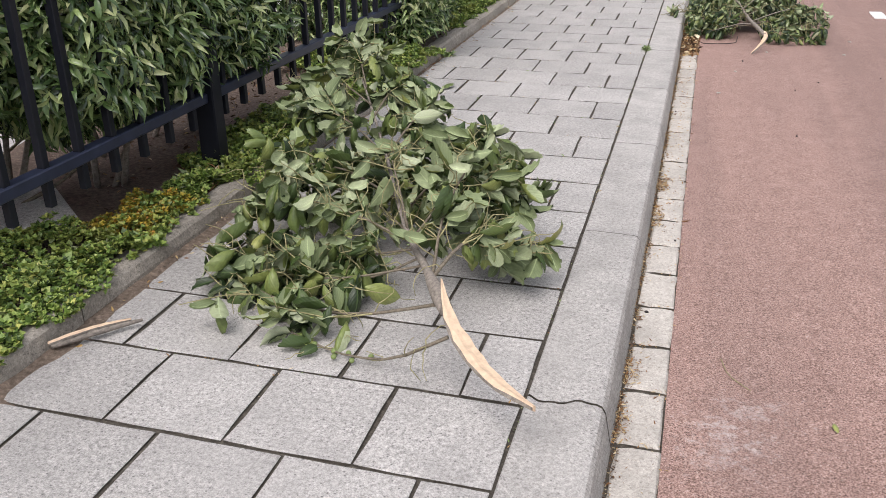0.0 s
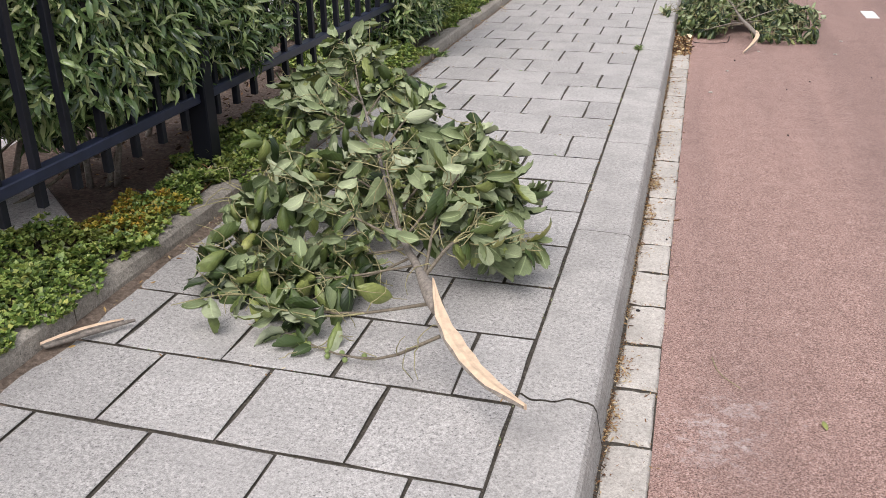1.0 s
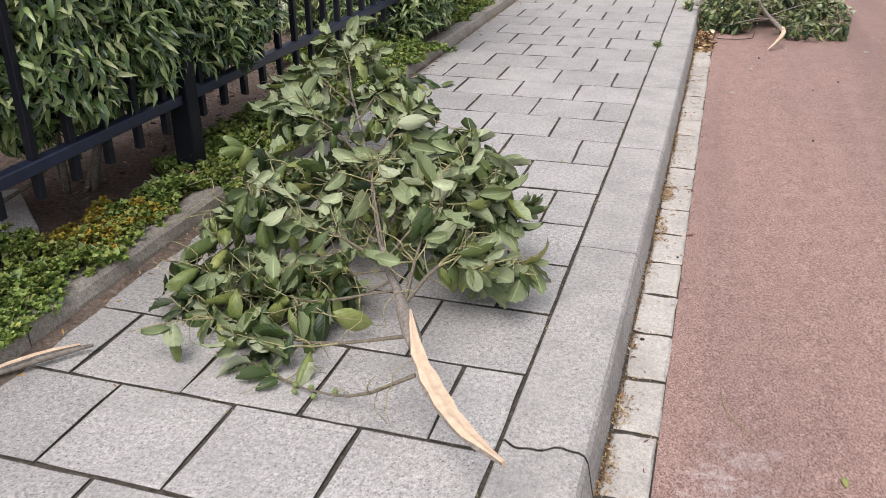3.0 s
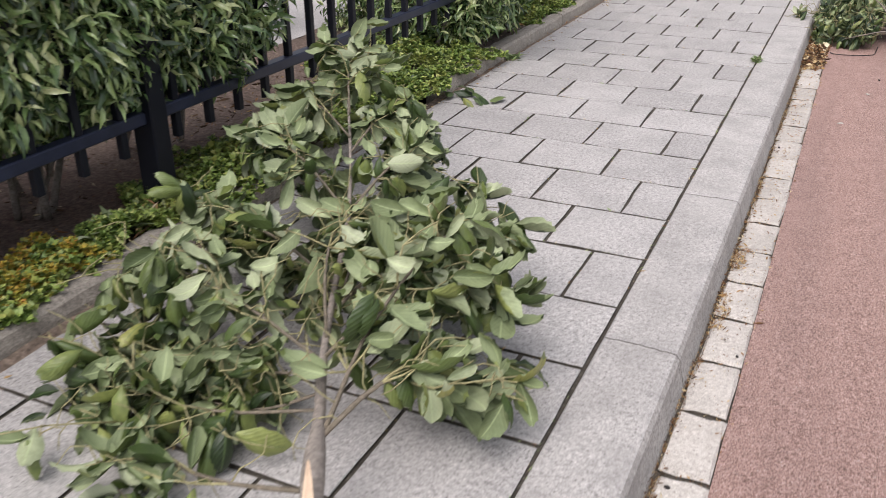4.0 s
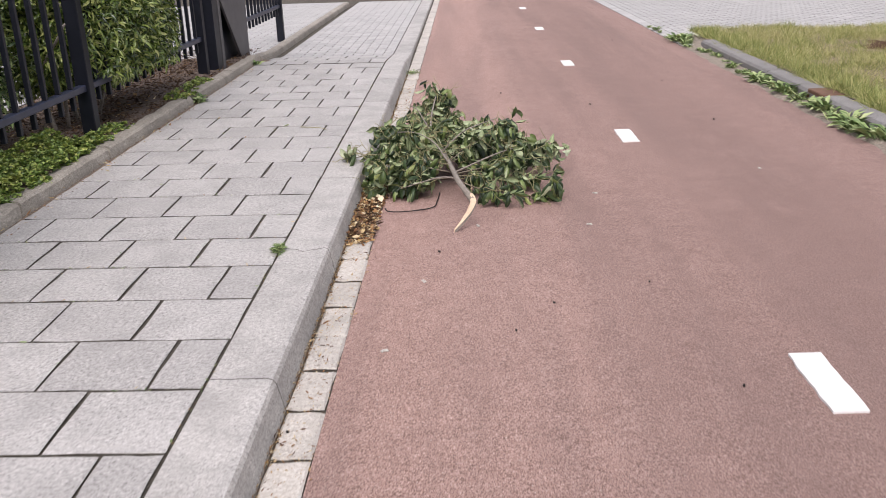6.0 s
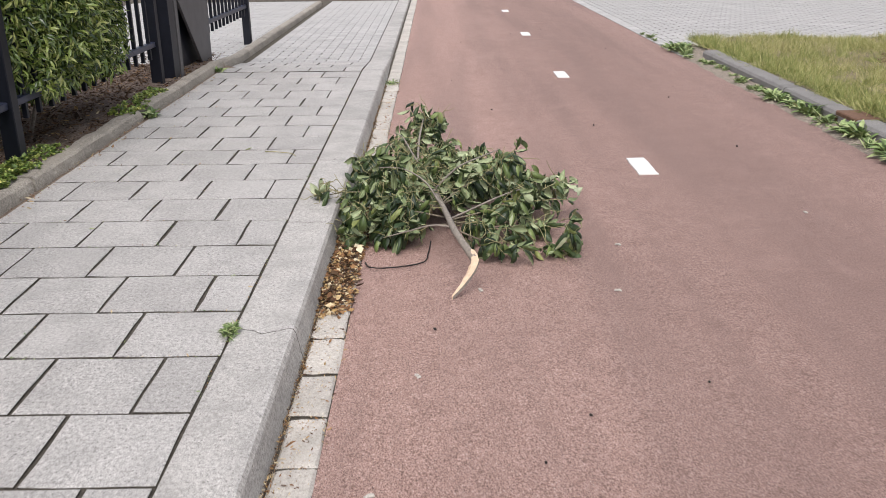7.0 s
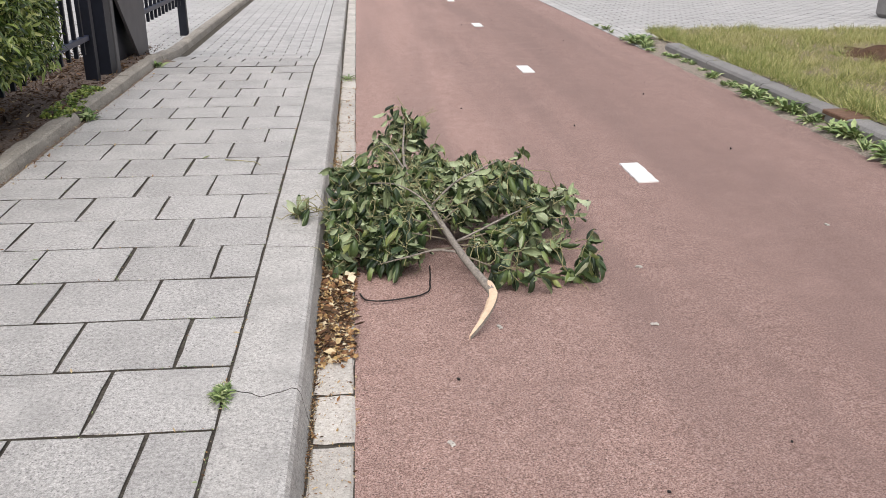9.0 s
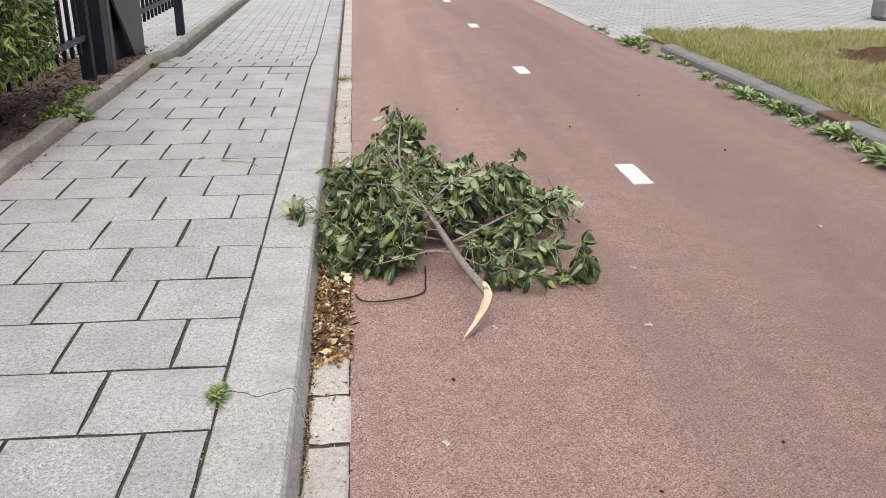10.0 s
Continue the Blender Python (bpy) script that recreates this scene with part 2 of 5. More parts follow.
def mesh_of(name, verts, faces, mats, smooth=False, slots=None, uvs=None):
    me = bpy.data.meshes.new(name)
    me.from_pydata([tuple(map(float, v)) for v in verts], [], [tuple(map(int, f)) for f in faces])
    for m in mats if isinstance(mats, (list, tuple)) else [mats]:
        me.materials.append(m)
    if slots is not None:
        me.polygons.foreach_set("material_index", np.asarray(slots, np.int32))
    if smooth:
        me.polygons.foreach_set("use_smooth", np.ones(len(me.polygons), bool))
    if uvs is not None:
        ids = np.empty(len(me.loops), np.int32)
        me.loops.foreach_get("vertex_index", ids)
        me.uv_layers.new(name="leaf").data.foreach_set("uv", np.asarray(uvs, np.float32)[ids].ravel())
    me.update()
    return me


def put(name, me, parent=None, m=None, label=""):
    ob = new(name, me)
    if parent is not None:
        ob.parent = parent
    if m is not None:
        ob.matrix_basis = m
    return tagged(ob, label)


def part(name, bm, material, parent=None, label=""):
    me = bpy.data.meshes.new(name)
    bm.to_mesh(me)
    bm.free()
    me.materials.append(material)
    return put(name, me, parent, None, label)


def thing(name, at, label, category, group="", kind=""):
    ob = new(name)
    ob.empty_display_size = 0.1
    ob.matrix_basis = pose(*at)
    return tagged(ob, label, category, group, kind)


def box(bm, lo, hi, bevel=0.0):
    r = bmesh.ops.create_cube(bm, size=1.0)
    vs = r["verts"]
    lo, hi = Vector(lo), Vector(hi)
    for v in vs:
        v.co = Vector([(lo[k] + hi[k]) / 2 + v.co[k] * (hi[k] - lo[k]) for k in range(3)])
    if bevel:
        es = list({e for v in vs for e in v.link_edges})
        bmesh.ops.bevel(bm, geom=es, offset=bevel, segments=1, affect="EDGES")
    return vs


def slab(w, d, h, ch, rng):
    """A paving piece about its middle, top at z = 0, with a worn, chipped upper edge."""
    v, f = [], []
    side = [(-1, -1), (-0.36, -1), (0.3, -1), (1, -1), (1, -0.3), (1, 0.36), (1, 1), (0.36, 1), (-0.3, 1), (-1, 1), (-1, 0.3), (-1, -0.36)]
    n = len(side)
    wear = rng.uniform(0.55, 1.5, n)
    for ring, (inset, z) in enumerate(((0.0, -h), (0.0, -ch), (ch, 0.0))):
        for k, (sx, sy) in enumerate(side):
            j = rng.uniform(-0.0024, 0.0024, 2)
            q = inset * wear[k]
            v.append((sx * (w / 2 - q) + j[0], sy * (d / 2 - q) + j[1], z * wear[k] if ring == 1 else z))
    for r in range(2):
        for k in range(n):
            a, b = r * n + k, r * n + (k + 1) % n
            f.append((a, b, b + n, a + n))
    f.append(tuple(range(2 * n, 3 * n)))
    return v, f


def tube(points, radii, sides=6, wob=0.0):
    """A tapered limb along points."""
    v, f = [], []
    pts = [Vector(p) for p in points]
    for k, p in enumerate(pts):
        t = (pts[min(k + 1, len(pts) - 1)] - pts[max(k - 1, 0)]).normalized()
        a = t.cross(Vector((0.3, 0.2, 1))).normalized()
        b = t.cross(a)
        for s in range(sides):
            w = 2 * math.pi * s / sides
            r = radii[k] * (1 + wob * RNG.uniform(-1, 1))
            v.append(p + (a * math.cos(w) + b * math.sin(w)) * r)
    for k in range(len(pts) - 1):
        for s in range(sides):
            a, b = k * sides + s, k * sides + (s + 1) % sides
            f.append((a, b, b + sides, a + sides))
    f.append(tuple(range(sides))[::-1])
    f.append(tuple(range((len(pts) - 1) * sides, len(pts) * sides)))
    return v, f


def spline(points, n):
    """n points along a smooth line through the given ones."""
    p = np.array(points, float)
    s = np.r_[0, np.cumsum(np.linalg.norm(np.diff(p, axis=0), axis=1))]
    m = np.gradient(p, s, axis=0)
    out = []
    for u in np.linspace(0, s[-1], n):
        k = min(np.searchsorted(s, u, side="right") - 1, len(s) - 2)
        h = s[k + 1] - s[k]
        t = (u - s[k]) / h
        out.append((2 * t**3 - 3 * t**2 + 1) * p[k] + (t**3 - 2 * t**2 + t) * h * m[k] + (-2 * t**3 + 3 * t**2) * p[k + 1] + (t**3 - t**2) * h * m[k + 1])
    return np.array(out)


def scatter(at, along, up, size, shape, faces):
    """Many small leaves as one mesh: shape has (across, along, normal) for each corner."""
    at, along, up = np.asarray(at, float), np.asarray(along, float), np.asarray(up, float)
    along = along / np.linalg.norm(along, axis=1)[:, None]
    side = np.cross(along, up)
    side /= np.linalg.norm(side, axis=1)[:, None] + 1e-9
    nor = np.cross(side, along)
    shape = np.asarray(shape, float)
    size = np.asarray(size, float)[:, None, None]
    v = at[:, None, :] + size * (shape[None, :, 0, None] * side[:, None, :] + shape[None, :, 1, None] * along[:, None, :] + shape[None, :, 2, None] * nor[:, None, :])
    k = len(shape)
    f = [tuple(c + i * k for c in q) for i in range(len(at)) for q in faces]
    return v.reshape(-1, 3), f


LANCE = [(0, 0, 0), (-0.12, 0.3, 0.06), (0, 0.32, 0), (0.12, 0.3, 0.06), (-0.115, 0.62, 0.0), (0, 0.65, -0.08), (0.115, 0.62, 0.0), (0, 1.0, -0.34)]
LANCE_F = [(0, 2, 1), (0, 3, 2), (1, 2, 5, 4), (2, 3, 6, 5), (4, 5, 7), (5, 6, 7)]
OVAL = [(0, 0, 0), (-0.38, 0.45, 0.06), (0, 0.5, 0), (0.38, 0.45, 0.06), (0, 1.0, -0.05)]
OVAL_F = [(0, 2, 1), (0, 3, 2), (1, 2, 4), (2, 3, 4)]
BLADE = [(-0.018, 0, 0), (0.018, 0, 0), (-0.014, 0.5, -0.06), (0.014, 0.5, -0.06), (0, 1.0, -0.34)]
BLADE_F = [(0, 1, 3, 2), (2, 3, 4)]


def ground_height(x):
    """Height of the road across its width."""
    return float(np.interp(x, [0.32, 1.0, 1.68, 2.4, 3.1, 3.4], [-0.092, -0.068, -0.052, -0.052, -0.062, -0.075]))


# ---- ground, road, pavement ----
def sheet(name, xs, ys, height, mat, kind="structure", parent=None):
    v = [(x, y, height(x, y)) for y in ys for x in xs]
    w = len(xs)
    f = [(j * w + i, j * w + i + 1, (j + 1) * w + i + 1, (j + 1) * w + i) for j in range(len(ys) - 1) for i in range(w - 1)]
    return tagged(put(name, mesh_of(name, v, f, mat, True), parent), kind=kind)


def dip(y):
    """The pavement sinks towards the crossing at its far end."""
    return float(np.interp(y, [10.7, 11.6], [0.0, -0.062]))


ground = sheet("ground", [-250, -60, -10, 0, 10, 60, 250], [-250, -60, -10, 0, 20, 60, 250], lambda x, y: -0.16, M_GROUND)
tagged(ground, "bare sandy ground under the street", "ground")
road = sheet("road", [0.3185] + list(np.linspace(0.5, 3.1, 14)), list(np.linspace(-6, 60, 133)), lambda x, y: ground_height(x) + 0.003 * noise.noise((x * 0.8, y * 0.8, 0)), M_ROAD)
tagged(road, "worn reddish asphalt cycle path", "road")
bed = sheet("paving_bed", [-1.25, -0.6, 0.0, 0.12, 0.2, 0.326], sorted(list(np.linspace(-6, 40, 93)) + [10.7, 11.6]), lambda x, y: (-0.0075 + dip(y)) if x < 0.05 else -0.097, M_JOINT)
tagged(bed, "dark sand in the joints of the pavement", "sand")


def road_marks():
    for k in range(-2, 9):
        y = 4.45 + 2.99 * k
        v, f = [], []
        n = 8
        for i in range(n + 1):
            for s in (0, 1):
                e = RNG.uniform(-0.003, 0.003, 2)
                x = 1.627 + 0.096 * s + e[0]
                yy = y + 0.325 * i / n + (e[1] if i in (0, n) else 0)
                v.append((x, yy, ground_height(x) + 0.006))
                v.append((x, yy, ground_height(x) - 0.01))
        for i in range(n):
            a = 4 * i
            f += [(a, a + 2, a + 6, a + 4), (a + 1, a, a + 4, a + 5), (a + 2, a + 3, a + 7, a + 6)]
        f += [(1, 3, 2, 0), (4 * n, 4 * n + 2, 4 * n + 3, 4 * n + 1)]
        ob = put("lane_mark", mesh_of("lane_mark", v, f, M_WHITE))
        tagged(ob, "short white painted dash along the cycle path's middle", "road marking", "dashes of the centre line", "structure")


road_marks()


def gutter_and_kerbs():
    kerb = tagged(new("kerb"), "pale concrete kerb with fine cracked joints", "kerb", kind="structure")
    prof = [(0.004, -0.13), (0.004, -0.003), (0.008, 0.001), (0.165, 0.001), (0.178, -0.003), (0.187, -0.014), (0.213, -0.13)]

    def crack(k, x):
        if k == 0:
            return 0.012 * math.sin(x * 38 + 2.6) + 0.004 * math.sin(x * 110 + 1)
        if k == 4:
            return 0.016 * math.sin(x * 42 + 0.6) + 0.004 * math.sin(x * 120)
        return 0.010 * noise.noise((x * 14, k * 7.3, 0)) + 0.004 * noise.noise((x * 60, k * 3.1, 5))

    xs_cut = [0.004, 0.008] + [0.02 + 0.012 * q for q in range(13)] + [0.178, 0.187, 0.2, 0.213]
    for k in range(-7, 32):
        y0, y1 = 1.55 + 1.01 * k, 1.55 + 1.01 * (k + 1)
        top = [(x, float(np.interp(x, [p[0] for p in prof[1:]], [p[1] for p in prof[1:]]))) for x in xs_cut]
        ring = [(0.004, -0.13)] + top
        v, f = [], []
        gap = 0.0018
        for y, kk, g in ((y0, k, {0: 0.004, 4: 0.002}.get(k, gap)), (y1, k + 1, -{-1: 0.004, 3: 0.002}.get(k, gap))):
            for x, z in ring:
                v.append((x, y + crack(kk, x) + g, z + (dip(y) if z > -0.12 else 0)))
        n = len(ring)
        f += [(i, i + n, i + 1 + n, i + 1) for i in range(n - 1)]
        for e in (0, 1):
            top = len(v)
            v += [(x, y, -0.14) for x, y, z in v[e * n : e * n + n]]
            for i in range(n - 1):
                q = (e * n + i, e * n + i + 1, top + i + 1, top + i)
                f.append(q if e == 0 else q[::-1])
        face = [2 if i >= n - 1 else 1 if xs_cut[max(i - 1, 0)] > 0.17 else 0 for i in range(len(f))]
        put("kerb_stone", mesh_of("kerb_stone", v, f, [M_KERB, M_KERBFACE, M_JOINT], False, face), kerb)
    gutter = tagged(new("gutter"), "row of pale worn gutter stones beside the kerb", "gutter", kind="structure")
    kinds = [paver_mesh("gutter_stone", slab(0.104, 0.216, 0.05, 0.006, RNG), M_SETT) for _ in range(5)]
    for k in range(-14, 90):
        y = 1.55 + 0.2315 * (k + 0.5)
        put("gutter_stone", kinds[k % 5], gutter, pose(0.2645 + RNG.uniform(-0.002, 0.002), y, -0.0875 + RNG.uniform(-0.002, 0.002), RNG.uniform(-0.6, 0.6), RNG.uniform(-1.2, 0.6), RNG.uniform(-0.8, 0.8)))


def edging():
    """Weathered concrete edging along the planted strip."""
    group = tagged(new("bed_edging"), "weathered crumbling concrete edging of the planted bed", "edging", kind="structure")
    runs = [(-1.5, -0.46, 0), (-0.45, 0.55, 0), (0.56, 1.57, 0.3), (1.58, 2.57, -0.4), (2.66, 3.6, 0.6), (3.63, 4.02, 2.5), (4.33, 5.04, -0.5), (5.06, 6.06, 0.3), (6.08, 7.08, 0), (7.1, 7.7, 0.2), (7.71, 8.68, -0.2), (8.84, 9.84, 0.4), (9.86, 10.9, 0), (10.95, 12.0, 0), (12.02, 13.0, 0), (13.02, 14.0, 0), (14.02, 15, 0), (15.02, 16, 0), (16.02, 17, 0), (17.02, 18, 0)]
    for y0, y1, tilt in runs:
        n = max(4, int((y1 - y0) / 0.05))
        v, f = [], []
        prof = [(-0.1, -0.1), (-0.1, 0.06), (-0.085, 0.07), (-0.05, 0.073), (-0.012, 0.07), (0.0, 0.058), (0.0, 0.02), (0.004, -0.1)]
        for i in range(n + 1):
            y = y0 + (y1 - y0) * i / n
            worn = 0.012 * max(0, noise.noise((y * 7, 3.3, y0))) + 0.006 * RNG.uniform(0, 1)
            for x, z in prof:
                top = z > 0.03
                jig = 0.004 * noise.noise((x * 90, y * 22, z * 60))
                v.append((-1.222 + x + jig + (-worn if top and x > -0.03 else 0) + math.sin(radians(tilt)) * (y - y0), y, z - (worn * 1.2 if top else 0) + dip(y)))
        w = len(prof)
        f += [(i * w + k, i * w + k + 1, (i + 1) * w + k + 1, (i + 1) * w + k) for i in range(n) for k in range(w - 1)]
        f += [tuple(range(w))[::-1], tuple(range(n * w, n * w + w))]
        put("edging_stone", mesh_of("edging_stone", v, f, M_EDGE), group)


gutter_and_kerbs()
edging()


def bed_z(x, y):
    b = float(np.interp(x, [-3.2, -2.2, -1.75, -1.45, -1.3], [0.0, 0.02, 0.035, 0.06, 0.055]))
    return b + 0.018 * noise.noise((x * 5, y * 5, 0)) + 0.008 * noise.noise((x * 17, y * 17, 2)) + dip(y)


tagged(sheet("bed_soil", list(np.linspace(-2.5, -1.3, 28)), list(np.linspace(-2, 11.1, 175)), bed_z, M_SOIL), "dry dark soil of the planted bed", "soil")
tagged(sheet("yard", [-30, -20, -10, -6, -2.5], list(np.linspace(-6, 11.1, 18)), lambda x, y: 0.012, M_BRICK), "pale grey paved yard behind the fence", "yard")
dirt_strip = sheet("sand_drift", list(np.linspace(-1.235, -1.1, 8)), list(np.linspace(-1, 11.0, 240)), lambda x, y: -0.004 + 0.014 * float(np.interp(x, [-1.235, -1.1], [1, -1.0])) + 0.006 * noise.noise((x * 14, y * 7, 1)) + 0.004 * noise.noise((x * 30, y * 25, 1)) - float(np.interp(y, [2.2, 2.8], [0.0, 0.009])), M_DUST)
tagged(dirt_strip, "drift of reddish sandy dirt along the edging", "dirt", kind="stuff")


# ---- fence ----
FX = -1.43


def iron_fence(y0, y1, first, posts):
    fence = thing("iron_fence", (FX, y0, 0), "dark navy painted iron bar fence with square posts", "fence", "fence panels along the bed")
    bm = bmesh.new()
    box(bm, (-0.022, 0, 0.325), (0.022, y1 - y0, 0.362), 0.004)
    part("bottom_rail", bm, M_RAIL, fence)
    bm = bmesh.new()
    box(bm, (-0.022, 0, 1.28), (0.022, y1 - y0, 1.317), 0.004)
    part("top_rail", bm, M_RAIL, fence)
    bm = bmesh.new()
    box(bm, (-0.0125, -0.0125, 0.245), (0.0125, 0.0125, 1.45), 0.002)
    bar = bpy.data.meshes.new("picket")
    bm.to_mesh(bar)
    bm.free()
    bar.materials.append(M_FENCE)
    y = first
    while y < y1 - 0.06:
        put("picket", bar, fence, pose(0, y - y0, 0))
        y += 0.1553
    for py in posts:
        bm = bmesh.new()
        box(bm, (-0.04, py - y0 - 0.035, -0.08), (0.04, py - y0 + 0.035, 1.5), 0.004)
        part("post", bm, M_FENCE, fence)
    return fence


iron_fence(-2.05, 0.25, -1.95, [-1.9])
iron_fence(0.32, 2.64, 0.38, [0.285])
iron_fence(2.71, 5.03, 2.785, [2.675])
iron_fence(5.1, 7.36, 5.19, [5.065])
iron_fence(7.43, 9.68, 7.57, [7.395])
iron_fence(10.9, 12.95, 11.0, [9.72, 12.98])


def gate_end():
    g = thing("gate_stay", (-1.4, 10.0, 0), "grey steel gate plate with a dark triangular opening", "gate")
    bm = bmesh.new()
    box(bm, (-0.05, -0.12, -0.02), (0.05, 0.02, 1.6), 0.004)
    part("gate_post", bm, M_FENCE, g)
    bm = bmesh.new()
    box(bm, (0.0, 0.06, -0.02), (0.05, 0.13, 1.6), 0.003)
    part("grey_upright", bm, M_STEEL, g, "grey steel upright")
    v = [(0, 0.13, 0.75), (0, 0.9, -0.02), (0, 1.15, -0.02), (0, 1.15, 1.6), (0, 0.13, 1.6)]
    v += [(x + 0.02, y, z) for x, y, z in v]
    f = [(0, 1, 2, 3, 4), (9, 8, 7, 6, 5)] + [(i, (i + 1) % 5, (i + 1) % 5 + 5, i + 5) for i in range(5)]
    put("plate", mesh_of("plate", v, f, M_STEEL), g, None, "grey steel plate")
    bm = bmesh.new()
    box(bm, (-0.12, 0.1, -0.02), (-0.06, 1.15, 1.6), 0.003)
    part("leaf_panel", bm, M_FENCE, g)


gate_end()
bm = bmesh.new()
box(bm, (-0.22, -0.22, -0.05), (0.22, 0.22, 0.035), 0.006)
loose = part("paving_slab", bm, M_TILE)
loose.matrix_basis = pose(-1.9, 2.04, 0.04, 1, -2, -41)
tagged(loose, "loose pale concrete slab lying in the soil", "paving slab")


# ---- hedges and low plants ----
def hedge(name, lo, hi, count, label, size=0.062, mat=M_HEDGE):
    """A clipped laurel hedge: stems, leaves in a shell round a lumpy rounded block, and coarser leaves within."""
    lo, hi = np.array(lo, float), np.array(hi, float)
    ob = thing(name, ((lo[0] + hi[0]) / 2, (lo[1] + hi[1]) / 2, 0.0), label, "hedge", "hedge along the fence")
    org = np.array(ob.matrix_basis.translation)
    mid, half = (lo + hi) / 2, (hi - lo) / 2
    for layer, (n, deep, far, scale) in enumerate(((count, 0.0, 0.17, 1.0), (count // 3, 0.16, 0.3, 1.5))):
        d = RNG.normal(size=(n * 3, 3))
        d /= np.abs(d).max(axis=1)[:, None]
        d = d[d[:, 0] > -0.5][:n]
        rnd = d / (np.sum(np.abs(d) ** 5, axis=1) ** 0.2)[:, None]
        lump = np.array([noise.noise(Vector(p * half * 4.0)) + 0.6 * noise.noise(Vector(p * half * 9.0)) for p in rnd])
        depth = deep + RNG.beta(1.1, 2.6, len(d)) * (far - deep)
        p = mid + rnd * (half + 0.075 * lump[:, None] - depth[:, None])
        out = rnd / half
        out /= np.linalg.norm(out, axis=1)[:, None]
        along = out * RNG.uniform(0.4, 1.0, (len(d), 1)) + RNG.normal(size=(len(d), 3)) * 0.85 + np.array([0.1, 0, -0.25])
        up = out * 0.7 + np.array([0.15, 0, 0.9]) + RNG.normal(size=(len(d), 3)) * 0.5
        v, f = scatter(p - org, along, up, size * scale * RNG.uniform(0.6, 1.25, len(d)), LANCE, LANCE_F)
        tagged(put("inner_foliage" if layer else "foliage", mesh_of("foliage", v, f, mat, True), ob), kind="stuff")
    for k in range(int(4 + 5 * (hi[1] - lo[1]))):
        y = RNG.uniform(lo[1] + 0.1, hi[1] - 0.1)
        x = RNG.uniform(lo[0] + 0.25, mid[0] + 0.15)
        path = spline([(x, y, -0.02), (x + RNG.uniform(-0.1, 0.15), y + RNG.uniform(-0.15, 0.15), 0.3), (x + RNG.uniform(-0.1, 0.3), y + RNG.uniform(-0.3, 0.3), 0.7)], 7) - org
        vv, ff = tube(path, np.linspace(0.014, 0.006, 7), 5)
        put("stem", mesh_of("stem", vv, ff, M_BARK, True), ob)
    return ob


hedge("laurel_hedge", (-2.6, 1.3, 0.36), (-1.58, 2.35, 1.35), 21000, "dense glossy green laurel hedge behind the fence")
hedge("laurel_hedge", (-2.3, 1.9, 0.33), (-1.35, 3.4, 1.35), 34000, "glossy green laurel bush pushing through the fence")
hedge("laurel_hedge", (-2.1, 4.75, 0.1), (-1.17, 5.55, 1.3), 14000, "bushy laurel hanging over the bed")
hedge("laurel_hedge", (-2.75, 5.15, 0.02), (-1.7, 6.2, 1.2), 9000, "dark laurel bush set back behind the fence")
hedge("laurel_hedge", (-2.9, 5.9, 0.1), (-1.75, 7.5, 1.3), 13000, "green hedge set back behind the fence")
hedge("laurel_hedge", (-2.4, 7.45, 0.26), (-1.28, 9.0, 1.35), 24000, "clipped bright green laurel hedge covering the fence", 0.058, M_HEDGE_YOUNG)


def low_cover(name, x0, x1, y0, y1, count, label, mat=M_COVER, height=0.09, size=0.02, ragged=0.5):
    """A mat of small rosettes of leaves, hummocky and with a ragged rim."""
    ob = thing(name, ((x0 + x1) / 2, (y0 + y1) / 2, 0.05), label, "ground cover", "low plants in the bed")
    org = np.array(ob.matrix_basis.translation)
    m = count // 7
    x, y = RNG.uniform(x0, x1, m * 2), RNG.uniform(y0, y1, m * 2)
    edge = np.minimum.reduce([x - x0, x1 - x, (y - y0) * 0.8, (y1 - y) * 0.8])
    mound = np.array([noise.noise((a * 6, b * 6, 4)) + 0.5 * noise.noise((a * 15, b * 15, 2)) for a, b in zip(x, y)])
    keep = edge > 0.13 * ragged * (mound + 0.4)
    x, y, edge, mound = x[keep][:m], y[keep][:m], edge[keep][:m], mound[keep][:m]
    top = height * (0.6 + 0.75 * mound) * np.clip(edge / 0.07, 0.15, 1)
    z = 0.05 + np.clip(top, 0.0, 1) * RNG.beta(2.2, 1.2, len(x)) + 0.006
    head = np.repeat(np.stack([x, y, z], 1), 7, axis=0)
    n = len(head)
    turn = np.repeat(RNG.uniform(0, 6.28, len(x)), 7) + np.tile(np.arange(7) * 2.4, len(x))
    rise = np.tile(np.linspace(-0.1, 1.1, 7), len(x)) + RNG.normal(size=n) * 0.25
    along = np.stack([np.cos(turn), np.sin(turn), rise], 1) + np.repeat(RNG.normal(size=(len(x), 3)) * 0.35, 7, axis=0)
    up = RNG.normal(size=(n, 3)) * 0.35 + np.array([0, 0, 1.0])
    v, f = scatter(head - org - along * 0.002, along, up, size * np.repeat(RNG.uniform(0.7, 1.35, len(x)), 7) * RNG.uniform(0.7, 1.15, n), OVAL, OVAL_F)
    tagged(put("leaves", mesh_of("leaves", v, f, mat, True), ob), kind="stuff")
    return ob


